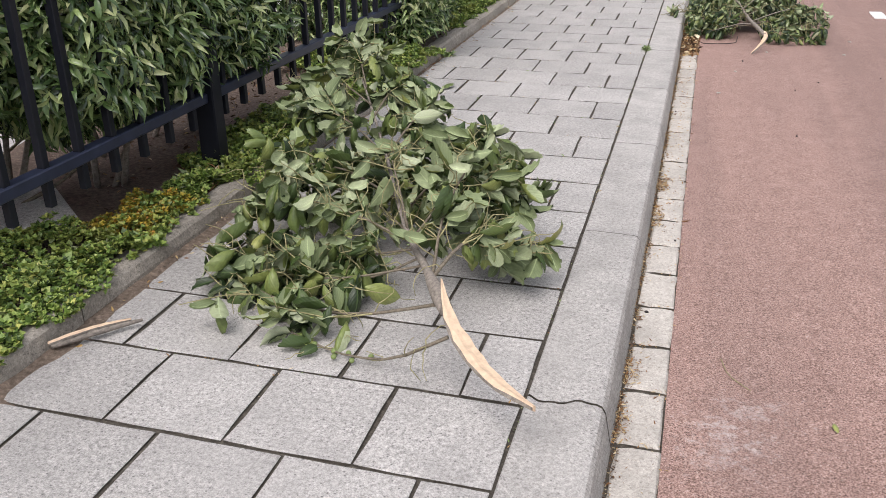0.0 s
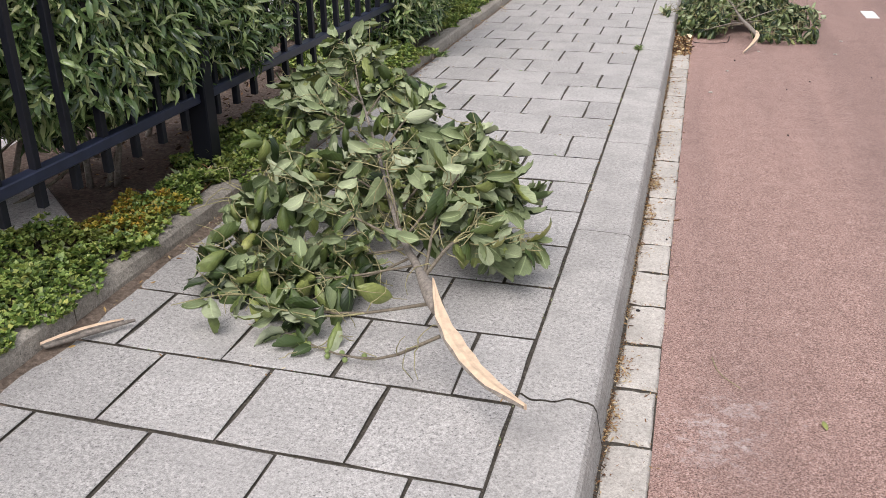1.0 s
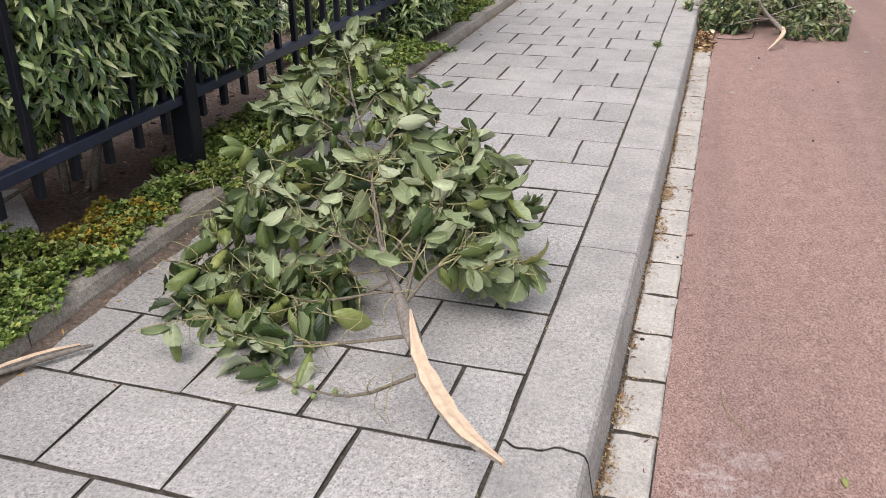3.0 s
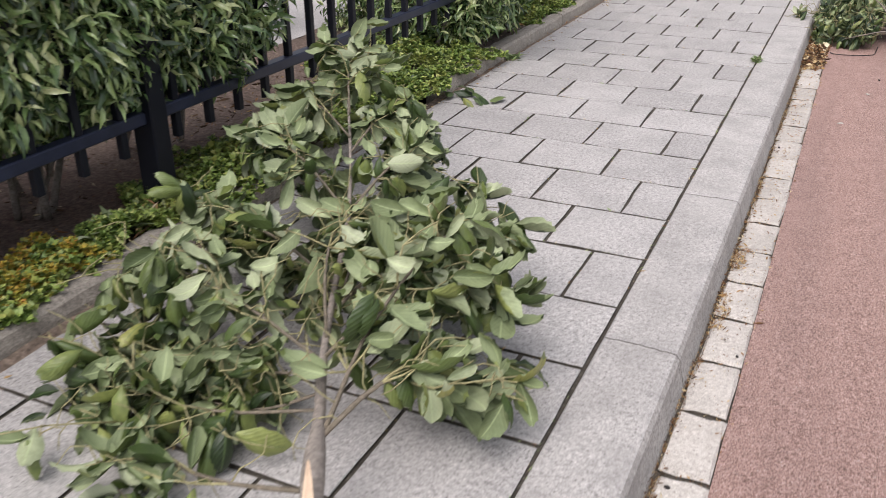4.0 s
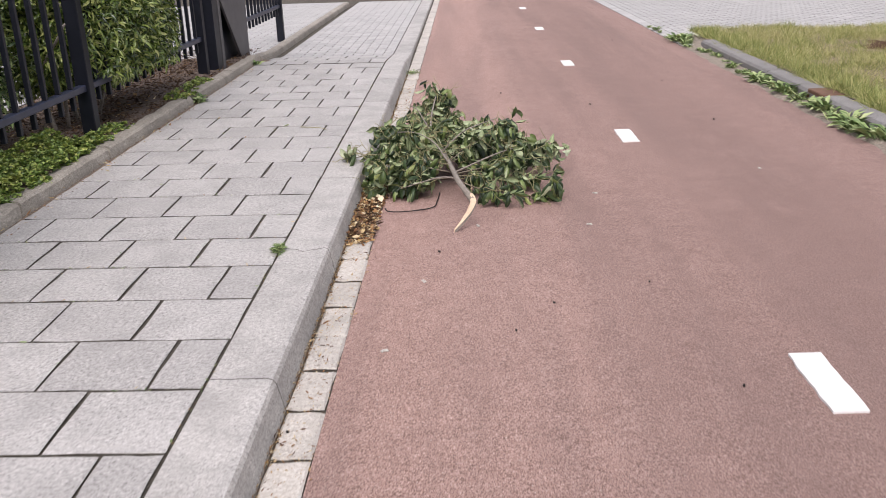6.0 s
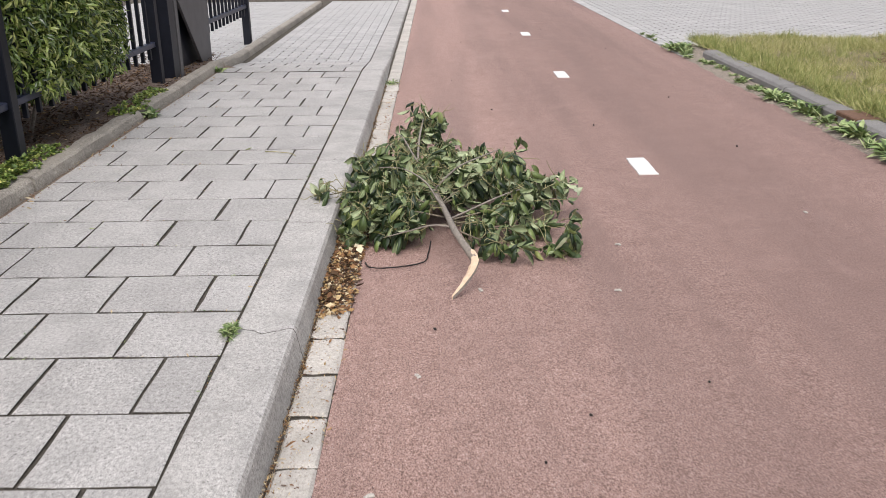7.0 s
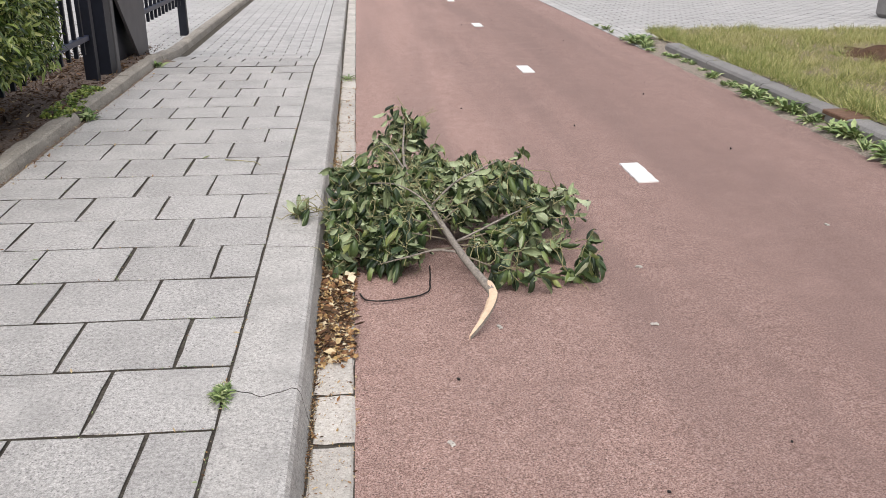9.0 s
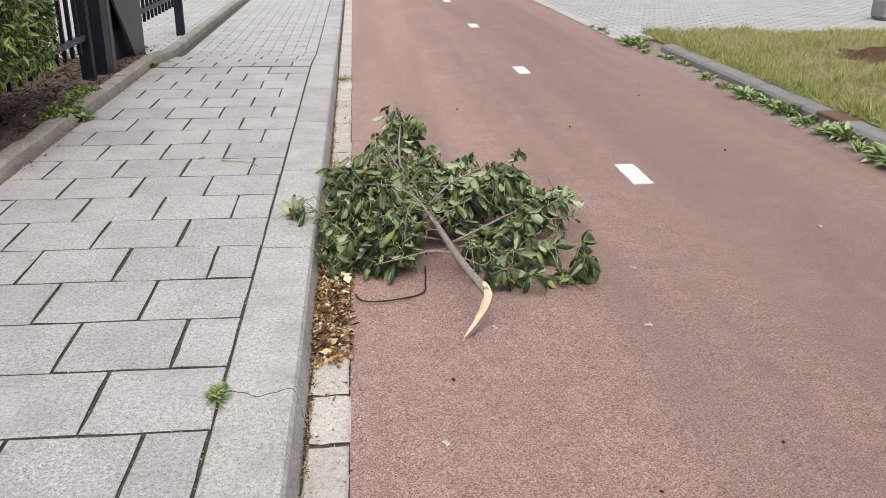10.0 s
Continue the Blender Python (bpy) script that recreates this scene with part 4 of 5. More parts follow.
def branch_by_fence():
    b = tagged(new("fallen_branch"), "torn leafy branch lying on the pavement, pale split wood", "branch", "fallen branches")
    stem = spline([(-0.215, 1.63, 0.155), (-0.26, 1.71, 0.16), (-0.33, 1.84, 0.158), (-0.4, 1.96, 0.156), (-0.55, 2.26, 0.17), (-0.69, 2.56, 0.2), (-0.82, 2.8, 0.27), (-0.94, 3.0, 0.36)], 24)
    v, f = tube(stem, np.interp(np.linspace(0, 1, 24), [0, 0.06, 0.12, 0.3, 1], [0.018, 0.022, 0.0125, 0.0085, 0.0035]), 9, 0.1)
    put("stem", mesh_of("stem", v, f, M_BARK, True), b)
    put("torn_wood", torn_tongue([(0.055, 1.345, 0.118), (-0.03, 1.41, 0.117), (-0.12, 1.50, 0.13), (-0.19, 1.585, 0.165), (-0.218, 1.635, 0.19), (-0.234, 1.662, 0.222)], [0.008, 0.03, 0.037, 0.04, 0.028, 0.004], 0.014), b, None, "pale splintered wood of the tear")
    W = (0.1, 0.12, -0.08)
    S = 0.104
    low = stem[:13]

    def tw(path, radius, leaves, **more):
        path = [(max(x, -1.02) if y < 2.6 else x, y, z) for x, y, z in path]
        return twig_with_leaves(b, path, radius, int(leaves * (1.42 if leaves > 30 else 1)), more.pop("size", S), more.pop("spread", 0.045), W, west=-1.03 if path[0][1] < 2.5 else -1.3, clear=low, **more)

    shoots = [
        # long bare shoot low over the tiles, leafy at its end
        tw([(-0.25, 1.68, 0.14), (-0.48, 1.7, 0.07), (-0.74, 1.77, 0.045), (-0.93, 1.87, 0.05)], 0.007, 50, start=0.55, side_twigs=4),
        # thin shoot from the tear with a few dark leaves flat on the tiles
        tw([(-0.187, 1.55, 0.13), (-0.34, 1.56, 0.04), (-0.47, 1.59, 0.015), (-0.65, 1.655, 0.02)], 0.0065, 15, start=0.78, spread=0.05, side_twigs=0, size=0.088, under=0.2, fine=8),
        tw([(-0.3, 1.78, 0.15), (-0.25, 1.95, 0.19), (-0.2, 2.07, 0.12), (-0.16, 2.13, 0.04)], 0.008, 52, start=0.55, spread=0.035),
        tw([(-0.22, 2.02, 0.15), (-0.17, 2.12, 0.1), (-0.14, 2.22, 0.06), (-0.12, 2.28, 0.04)], 0.003, 16, start=0.5, spread=0.02, side_twigs=1),
        # the lobe over the open pavement
        tw([(-0.3, 1.8, 0.15), (-0.32, 2.02, 0.25), (-0.28, 2.2, 0.34), (-0.25, 2.28, 0.37)], 0.007, 84, under=0.5, start=0.4),
        tw([(-0.42, 2.0, 0.16), (-0.34, 2.16, 0.25), (-0.27, 2.27, 0.25), (-0.2, 2.32, 0.17)], 0.006, 92, under=0.5),
        tw([(-0.5, 2.18, 0.16), (-0.42, 2.36, 0.25), (-0.36, 2.5, 0.25), (-0.31, 2.58, 0.18)], 0.006, 84, under=0.35),
        # shoots towards the edging
        tw([(-0.42, 2.0, 0.15), (-0.62, 2.05, 0.2), (-0.82, 2.12, 0.2), (-0.98, 2.2, 0.14)], 0.006, 84, start=0.35, fine=26),
        tw([(-0.55, 2.26, 0.17), (-0.74, 2.3, 0.24), (-0.92, 2.36, 0.22), (-1.05, 2.43, 0.16)], 0.006, 84, start=0.3, fine=26),
        tw([(-0.45, 2.06, 0.16), (-0.5, 2.14, 0.25), (-0.55, 2.24, 0.28), (-0.6, 2.36, 0.27)], 0.006, 58, under=0.8, spread=0.06),
        tw([(-0.4, 1.96, 0.15), (-0.58, 1.98, 0.1), (-0.74, 1.99, 0.08), (-0.9, 2.03, 0.07)], 0.005, 78, under=0.25, start=0.35, fine=24),
        tw([(-0.35, 1.86, 0.15), (-0.55, 1.84, 0.1), (-0.72, 1.86, 0.07), (-0.93, 1.96, 0.06)], 0.005, 66, under=0.25, start=0.2, fine=24),
        tw([(-0.38, 1.92, 0.14), (-0.5, 1.9, 0.08), (-0.6, 1.9, 0.06), (-0.72, 1.93, 0.05)], 0.005, 66, under=0.15, start=0.15),
        # middle and crest
        tw([(-0.69, 2.56, 0.2), (-0.63, 2.68, 0.3), (-0.64, 2.8, 0.26), (-0.68, 2.9, 0.16)], 0.006, 84),
        tw([(-0.69, 2.56, 0.2), (-0.83, 2.6, 0.3), (-0.96, 2.68, 0.32), (-1.03, 2.76, 0.3)], 0.005, 74, under=0.5),
        tw([(-0.82, 2.8, 0.27), (-0.79, 2.93, 0.34), (-0.79, 3.03, 0.28), (-0.8, 3.12, 0.16)], 0.005, 84, under=0.5),
        tw([(-0.9, 2.94, 0.34), (-0.96, 3.05, 0.41), (-1.02, 3.17, 0.42), (-1.09, 3.3, 0.37)], 0.005, 84, under=0.55, spread=0.035),
        tw([(-0.85, 2.85, 0.3), (-0.98, 2.92, 0.35), (-1.1, 3.0, 0.34), (-1.2, 3.1, 0.26)], 0.005, 74, under=0.45, spread=0.04, fine=24),
        tw([(-0.6, 2.36, 0.18), (-0.48, 2.4, 0.15), (-0.4, 2.42, 0.12), (-0.33, 2.42, 0.09)], 0.005, 70, under=0.3),
        tw([(-0.45, 2.06, 0.15), (-0.53, 2.2, 0.12), (-0.64, 2.35, 0.1), (-0.78, 2.45, 0.1)], 0.005, 90, under=0.15),
        tw([(-0.55, 2.3, 0.15), (-0.62, 2.45, 0.12), (-0.72, 2.6, 0.1), (-0.8, 2.75, 0.1)], 0.005, 84, under=0.15),
    ]
    fruit = bmesh.new()
    bmesh.ops.create_icosphere(fruit, subdivisions=2, radius=0.0075)
    berry = bpy.data.meshes.new("fruit")
    fruit.to_mesh(berry)
    fruit.free()
    berry.materials.append(M_FRUIT)
    for x, y in [(-0.46, 1.6), (-0.49, 1.575), (-0.5, 1.6), (-0.44, 1.57), (-0.56, 1.62), (-0.58, 1.64), (-0.4, 1.6)]:
        put("fruit", berry, shoots[1], pose(x + 0.187, y - 1.55, 0.014 - 0.13), "small round green fruit")
    return b, shoots


def branch_on_road():
    b = tagged(new("fallen_branch"), "dark leafy branch lying on the cycle path, end peeled", "branch", "fallen branches")
    stem = spline([(0.738, 6.09, 0.03), (0.684, 6.27, 0.058), (0.65, 6.5, 0.06), (0.6, 6.75, 0.09), (0.54, 7.0, 0.11), (0.53, 7.3, 0.16), (0.55, 7.55, 0.22)], 22)
    v, f = tube(stem, np.linspace(0.0145, 0.0035, 22), 8, 0.1)
    put("stem", mesh_of("stem", v, f, M_BARK, True), b)
    put("torn_wood", torn_tongue([(0.66, 5.985, -0.068), (0.69, 6.01, -0.04), (0.725, 6.045, 0.0), (0.742, 6.075, 0.03), (0.735, 6.12, 0.052)], [0.005, 0.018, 0.026, 0.03, 0.012], 0.013), b, None, "pale bare wood of the tear")
    W = (0.05, -0.05, 0.0)
    S = 0.078
    low = stem[:9]

    def tw(path, radius, leaves, **more):
        path = [(x if x < 0.9 else 0.9 + (x - 0.9) * 0.82, y, -0.075 + (z + 0.075) * 0.8) for x, y, z in path]
        return twig_with_leaves(b, path, radius, int(leaves * 1.3), S, more.pop("spread", 0.045), W, under=more.pop("under", 0.3) * 0.5, west=more.pop("west", 0.21), start=more.pop("start", 0.12), clear=low, kit=DARK_KIT, droop=0.6, **more)

    for line in (
        [(0.63, 6.58, 0.07), (0.56, 6.64, 0.16), (0.47, 6.68, 0.2), (0.38, 6.7, 0.2)],
        [(0.6, 6.74, 0.09), (0.7, 6.76, 0.18), (0.8, 6.82, 0.21), (0.88, 6.9, 0.22)],
        [(0.66, 6.44, 0.06), (0.76, 6.46, 0.1), (0.87, 6.52, 0.13), (0.98, 6.6, 0.14)],
        [(0.67, 6.36, 0.055), (0.6, 6.4, 0.05), (0.5, 6.42, 0.02), (0.4, 6.46, -0.02)],
        [(0.57, 6.9, 0.1), (0.5, 6.98, 0.2), (0.46, 7.08, 0.24), (0.42, 7.16, 0.24)],
    ):
        v, f = tube(spline(line, 10), np.linspace(0.0048, 0.002, 10), 6, 0.12)
        put("limb", mesh_of("limb", v, f, M_BARK, True), b)
    return b, [
        tw([(0.53, 7.3, 0.16), (0.55, 7.42, 0.22), (0.57, 7.54, 0.26), (0.59, 7.62, 0.27)], 0.004, 70, spread=0.04),
        tw([(0.62, 6.62, 0.08), (0.57, 6.72, 0.13), (0.5, 6.82, 0.16), (0.45, 6.94, 0.15)], 0.004, 90, start=0.1),
        tw([(0.6, 6.76, 0.09), (0.63, 6.86, 0.16), (0.66, 6.96, 0.18), (0.68, 7.06, 0.15)], 0.004, 90, start=0.1),
        tw([(0.55, 7.0, 0.11), (0.5, 7.12, 0.17), (0.48, 7.25, 0.19), (0.47, 7.36, 0.16)], 0.004, 80, start=0.1),
        tw([(0.66, 6.42, 0.06), (0.85, 6.36, -0.01), (1.0, 6.36, -0.03), (1.12, 6.4, -0.04)], 0.005, 70, start=0.12, spread=0.03, side_twigs=3),
        tw([(0.65, 6.5, 0.06), (0.85, 6.58, 0.09), (1.0, 6.7, 0.09), (1.13, 6.88, 0.03)], 0.006, 151, under=0.4),
        tw([(0.62, 6.65, 0.08), (0.82, 6.82, 0.12), (0.98, 6.95, 0.1), (1.16, 7.03, 0.03)], 0.005, 151, under=0.3),
        tw([(0.6, 6.75, 0.09), (0.75, 6.7, 0.18), (0.84, 6.67, 0.27), (0.885, 6.65, 0.34)], 0.004, 46, spread=0.025, side_twigs=1),
        tw([(0.66, 6.46, 0.06), (0.54, 6.5, 0.03), (0.43, 6.52, 0.0), (0.33, 6.54, -0.03)], 0.005, 128, spread=0.045, start=0.4),
        tw([(0.64, 6.55, 0.06), (0.48, 6.57, 0.09), (0.36, 6.61, 0.07), (0.27, 6.65, 0.02)], 0.005, 151),
        tw([(0.6, 6.75, 0.09), (0.43, 6.79, 0.13), (0.31, 6.83, 0.1), (0.25, 6.88, 0.05)], 0.005, 151),
        tw([(0.3, 6.84, 0.09), (0.2, 6.87, 0.075), (0.14, 6.89, 0.055), (0.1, 6.91, 0.04)], 0.003, 12, start=0.75, spread=0.015, side_twigs=1, west=0.02),
        tw([(0.56, 6.95, 0.11), (0.7, 7.06, 0.16), (0.8, 7.14, 0.15), (0.92, 7.2, 0.08)], 0.005, 138),
        tw([(0.54, 7.05, 0.12), (0.42, 7.12, 0.17), (0.34, 7.17, 0.15), (0.28, 7.24, 0.07)], 0.005, 138),
        tw([(0.53, 7.3, 0.16), (0.54, 7.5, 0.22), (0.55, 7.62, 0.25), (0.55, 7.72, 0.25)], 0.004, 110, spread=0.045),
        tw([(0.65, 6.5, 0.07), (0.62, 6.66, 0.14), (0.58, 6.8, 0.18), (0.53, 6.95, 0.2)], 0.004, 120, spread=0.07, under=0.3),
        tw([(0.62, 6.62, 0.09), (0.7, 6.7, 0.14), (0.8, 6.78, 0.16), (0.92, 6.85, 0.14)], 0.004, 120, spread=0.06, under=0.4),
        tw([(0.55, 6.98, 0.12), (0.59, 7.15, 0.17), (0.61, 7.3, 0.17), (0.63, 7.42, 0.12)], 0.005, 124),
        tw([(0.62, 6.62, 0.08), (0.5, 6.63, 0.14), (0.43, 6.7, 0.16), (0.37, 6.8, 0.15)], 0.005, 138),
        tw([(0.62, 6.68, 0.08), (0.72, 6.83, 0.15), (0.76, 6.97, 0.16), (0.8, 7.08, 0.13)], 0.005, 138, under=0.3),
        tw([(0.58, 6.85, 0.1), (0.5, 6.9, 0.1), (0.42, 6.95, 0.09), (0.36, 7.0, 0.08)], 0.005, 114),
        tw([(0.65, 6.5, 0.06), (0.8, 6.48, 0.04), (0.9, 6.5, 0.02), (1.0, 6.55, 0.0)], 0.004, 92, spread=0.04),
    ]


RNG = np.random.default_rng(11)
BR1, SHOOTS1 = branch_by_fence()
RNG = np.random.default_rng(5)
BR2, SHOOTS2 = branch_on_road()


def splinter():
    s = tagged(new("broken_stick"), "short broken stick with torn pale wood", "stick")
    path = spline([(-1.205, 1.425, 0.018), (-1.15, 1.5, 0.022), (-1.06, 1.61, 0.018)], 8)
    v, f = tube(path, np.array([0.007, 0.010, 0.011, 0.010, 0.009, 0.008, 0.006, 0.004]), 6, 0.2)
    put("bark", mesh_of("bark", v, f, M_BARK, True), s)
    put("split_wood", torn_tongue([(-1.208, 1.42, 0.03), (-1.17, 1.47, 0.036), (-1.12, 1.54, 0.034), (-1.08, 1.59, 0.028)], [0.008, 0.014, 0.01, 0.003], 0.005), s, None, "pale torn wood")


splinter()


def sprig(at, n, size, label):
    s = thing("leaf_sprig", at, label, "leaves")
    for k in range(n):
        a = RNG.uniform(0, 6.28)
        leaf_on(s, (RNG.uniform(-0.1, 0.1) * (n > 1), RNG.uniform(-0.06, 0.06) * (n > 1), 0.008 + 0.02 * k / n), (math.cos(a) + 0.6, math.sin(a) * 0.5, 0.3), (0.1, 0.1, 1), size, k, DARK_KIT if n > 1 else BROAD_KIT)


sprig((0.7, 1.73, -0.078), 1, 0.035, "small pale leaf lying on the asphalt")
sprig((-1.08, 4.28, 0.0), 11, 0.11, "torn sprig of dark green leaves by the edging")


# ---- litter ----
CURL = [(0, 0, 0), (-0.14, 0.3, 0.1), (0, 0.35, 0), (0.16, 0.3, 0.12), (-0.12, 0.65, 0.16), (0, 0.7, 0.06), (0.13, 0.6, 0.2), (0.05, 1.0, 0.22)]


def litter(name, label, x0, x1, y0, y1, count, size, z, mat, heap=0.0, shape=CURL, faces=LANCE_F):
    x, y = RNG.uniform(x0, x1, count), RNG.uniform(y0, y1, count)
    thick = np.array([noise.noise((a * 22, b * 9, 3)) for a, b in zip(x, y)])
    fade = np.clip(np.minimum(y - y0, y1 - y) / (0.25 * (y1 - y0)), 0, 1)
    keep = RNG.uniform(0, 1, count) < (0.75 + 0.9 * thick) * (0.35 + 0.65 * fade)
    x, y, thick = x[keep], y[keep], thick[keep]
    n = len(x)
    p = np.stack([x, y, z + 0.002 + heap * np.clip(0.5 + thick, 0, 1) * RNG.uniform(0, 1, n)], 1)
    along = RNG.normal(size=(n, 3)) * [1, 1, 0.2]
    up = np.tile([0, 0, 1.0], (n, 1)) + RNG.normal(size=(n, 3)) * 0.5
    v, f = scatter(p, along, up, size * RNG.lognormal(-0.15, 0.45, n), shape, faces)
    tagged(put(name, mesh_of(name, v, f, mat)), label, "leaf litter", kind="stuff")


litter("leaf_litter", "brown and yellow dry leaf litter heaped in the gutter", 0.205, 0.315, 5.86, 7.05, 4200, 0.0165, -0.087, M_RUST, 0.022, OVAL, OVAL_F)
litter("leaf_litter", "dark crumbled leaf litter in the gutter", 0.205, 0.32, 5.9, 7.0, 2600, 0.018, -0.087, M_DEAD, 0.021)
litter("gutter_debris", "rusty dry flower debris along the kerb", 0.203, 0.222, -0.5, 10.5, 9000, 0.0065, -0.092, M_RUST, 0.012)
litter("gutter_debris", "dark crumbs in the kerb joint", 0.203, 0.222, -0.5, 10.5, 4000, 0.007, -0.092, M_DEAD, 0.01)
for gy in (2.93, 3.02, 3.3, 3.35, 1.62, 1.86, 7.4, 8.0):
    litter("gutter_debris", "rusty dry flower debris along the kerb", 0.208, 0.245, gy - 0.07, gy + 0.07, 260, 0.0075, -0.09, M_RUST, 0.01)
litter("gutter_debris", "rusty dry crumbs in the joints of the gutter stones", 0.206, 0.325, -0.5, 11.0, 9000, 0.009, -0.0965, M_RUST, 0.007)
litter("gutter_debris", "reddish dry crumbs strewn over the gutter stones", 0.212, 0.316, 2.4, 10.5, 3600, 0.0075, -0.086, M_RUST, 0.003)
litter("edging_debris", "dry reddish leaf litter along the edging", -1.22, -1.14, 1.4, 10.5, 900, 0.013, 0.006, M_RUST, 0.006)
litter("bed_litter", "dry brown leaf litter on the bed soil", -2.2, -1.3, 1.2, 11.5, 5200, 0.02, 0.045, M_DEAD, 0.014)
litter("bed_litter", "dark leaf litter under the clipped hedge", -2.3, -1.3, 7.2, 11.4, 12000, 0.021, 0.045, M_DEAD, 0.035)
litter("bed_litter", "pale and rusty dry leaves scattered on the bed soil", -2.1, -1.3, 2.3, 11.3, 2600, 0.017, 0.055, M_RUST, 0.02)


def small_finds():
    path = spline([(-0.3, 7.79, 0.006), (-0.22, 7.76, 0.008), (-0.16, 7.74, 0.007), (-0.12, 7.68, 0.006)], 8)
    v, f = tube(path, np.linspace(0.003, 0.0015, 8), 5, 0.2)
    tagged(put("dry_twig", mesh_of("dry_twig", v, f, M_TWIG, True)), "thin dry twig lying on the pavement", "twig")
    path = spline([(0.45, 1.98, -0.083), (0.47, 1.9, -0.082), (0.52, 1.84, -0.081)], 6)
    v, f = tube(path, np.linspace(0.0016, 0.001, 6), 4)
    tagged(put("dry_twig", mesh_of("dry_twig", v, f, M_TWIG, True)), "thin pale stalk lying on the asphalt", "twig")
    for k in range(9):
        y = RNG.uniform(0.6, 2.4)
        x = RNG.uniform(-2.5, -1.75)
        path = spline([(x, y, 0.05), (x + RNG.uniform(-0.2, 0.2), y + RNG.uniform(0.1, 0.3), 0.12 + 0.1 * RNG.uniform()), (x + RNG.uniform(-0.3, 0.3), y + RNG.uniform(0.3, 0.6), 0.16 + 0.2 * RNG.uniform())], 8)
        v, f = tube(path, np.linspace(0.008, 0.003, 8), 5, 0.15)
        tagged(put("bare_branch", mesh_of("bare_branch", v, f, M_SHOOT, True)), "dark bare branch under the hedge", "branch", "bare branches under the hedge")
    red = thing("red_leaf_plant", (-1.36, 2.52, 0.06), "dry reddish orange plant beside the fence post", "plant")
    n = 60
    a = RNG.uniform(0, 6.28, n)
    along = np.stack([np.cos(a), np.sin(a), RNG.uniform(0.1, 1.2, n)], 1)
    v, f = scatter(RNG.normal(size=(n, 3)) * [0.03, 0.06, 0.008], along, np.tile([0, 0, 1.0], (n, 1)), RNG.uniform(0.03, 0.07, n), SPIKE, LANCE_F)
    tagged(put("leaves", mesh_of("leaves", v, f, M_RUST, True), red), kind="stuff")
    grey = thing("grey_leaf_plant", (-1.37, 2.4, 0.07), "small grey-green plant with broad leaves in the bed", "plant")
    n = 16
    a = RNG.uniform(0, 6.28, n)
    along = np.stack([np.cos(a), np.sin(a), RNG.uniform(0.6, 1.6, n)], 1)
    v, f = scatter(RNG.normal(size=(n, 3)) * [0.015, 0.02, 0.0], along, np.tile([0, 0, 1.0], (n, 1)), RNG.uniform(0.06, 0.1, n), LANCE, LANCE_F)
    tagged(put("leaves", mesh_of("leaves", v, f, M_LEAF_UNDER, True), grey), kind="stuff")


small_finds()


def crumbs():
    base = bmesh.new()
    bmesh.ops.create_icosphere(base, subdivisions=1, radius=1.0)
    for v in base.verts:
        v.co *= 1 + 0.25 * noise.noise(v.co * 2)
    me = bpy.data.meshes.new("seed_husk")
    base.to_mesh(me)
    base.free()
    me.materials.append(M_BLACK)
    spots = [(0.25, 5.76), (0.24, 2.2), (0.3, 2.75), (0.26, 3.9), (0.235, 4.45), (1.45, 4.6), (0.86, 5.0), (0.6, 5.75), (1.0, 5.2), (0.93, 6.5), (1.6, 8.6), (2.3, 8.0), (2.2, 9.9), (2.45, 9.95), (2.3, 9.5), (1.0, 9.2), (0.75, 10.5), (1.2, 11.0), (2.0, 11.6), (2.35, 12.2), (1.5, 13.6), (1.9, 14.0), (0.9, 13.0), (1.35, 5.35), (0.8, 4.1), (1.7, 3.95), (2.6, 11.8), (2.7, 13.0)]
    for x, y in spots:
        r = RNG.uniform(0.003, 0.006)
        ob = put("seed_husk", me, None, pose(x, y, ground_height(max(x, 0.33)) + r * 0.7 + 0.002, RNG.uniform(0, 360), RNG.uniform(0, 360), 0) @ Matrix.Diagonal((r * 1.3, r, r * 0.8, 1)))
        tagged(ob, "small dark seed husk lying on the street", "seed husk", "husks on the street")
    chip = mesh_of("wood_chip", *slab(0.022, 0.011, 0.005, 0.002, RNG), M_SETT)
    for x, y in [(0.76, 6.05), (1.23, 6.0), (0.55, 5.45), (1.32, 6.45), (2.2, 6.8), (0.45, 4.9)]:
        tagged(put("wood_chip", chip, None, pose(x, y, ground_height(x) + 0.008, 0, 0, RNG.uniform(0, 180))), "small pale wood chip on the asphalt", "wood chip", "chips on the asphalt")


crumbs()


def cover_outline():
    # Dark tube standing for the shadowed gap along a road cover's edge.
    path = spline([(0.335, 6.36, -0.084), (0.355, 6.3, -0.08), (0.375, 6.285, -0.077), (0.47, 6.29, -0.076), (0.56, 6.33, -0.073), (0.575, 6.42, -0.073), (0.585, 6.56, -0.072)], 26)
    v, f = tube(path, np.full(26, 0.0026), 6, 0.3)
    tagged(put("bent_wire", mesh_of("bent_wire", v, f, M_BLACK, True)), "dark line for the shaded gap round a road cover", "wire")


cover_outline()


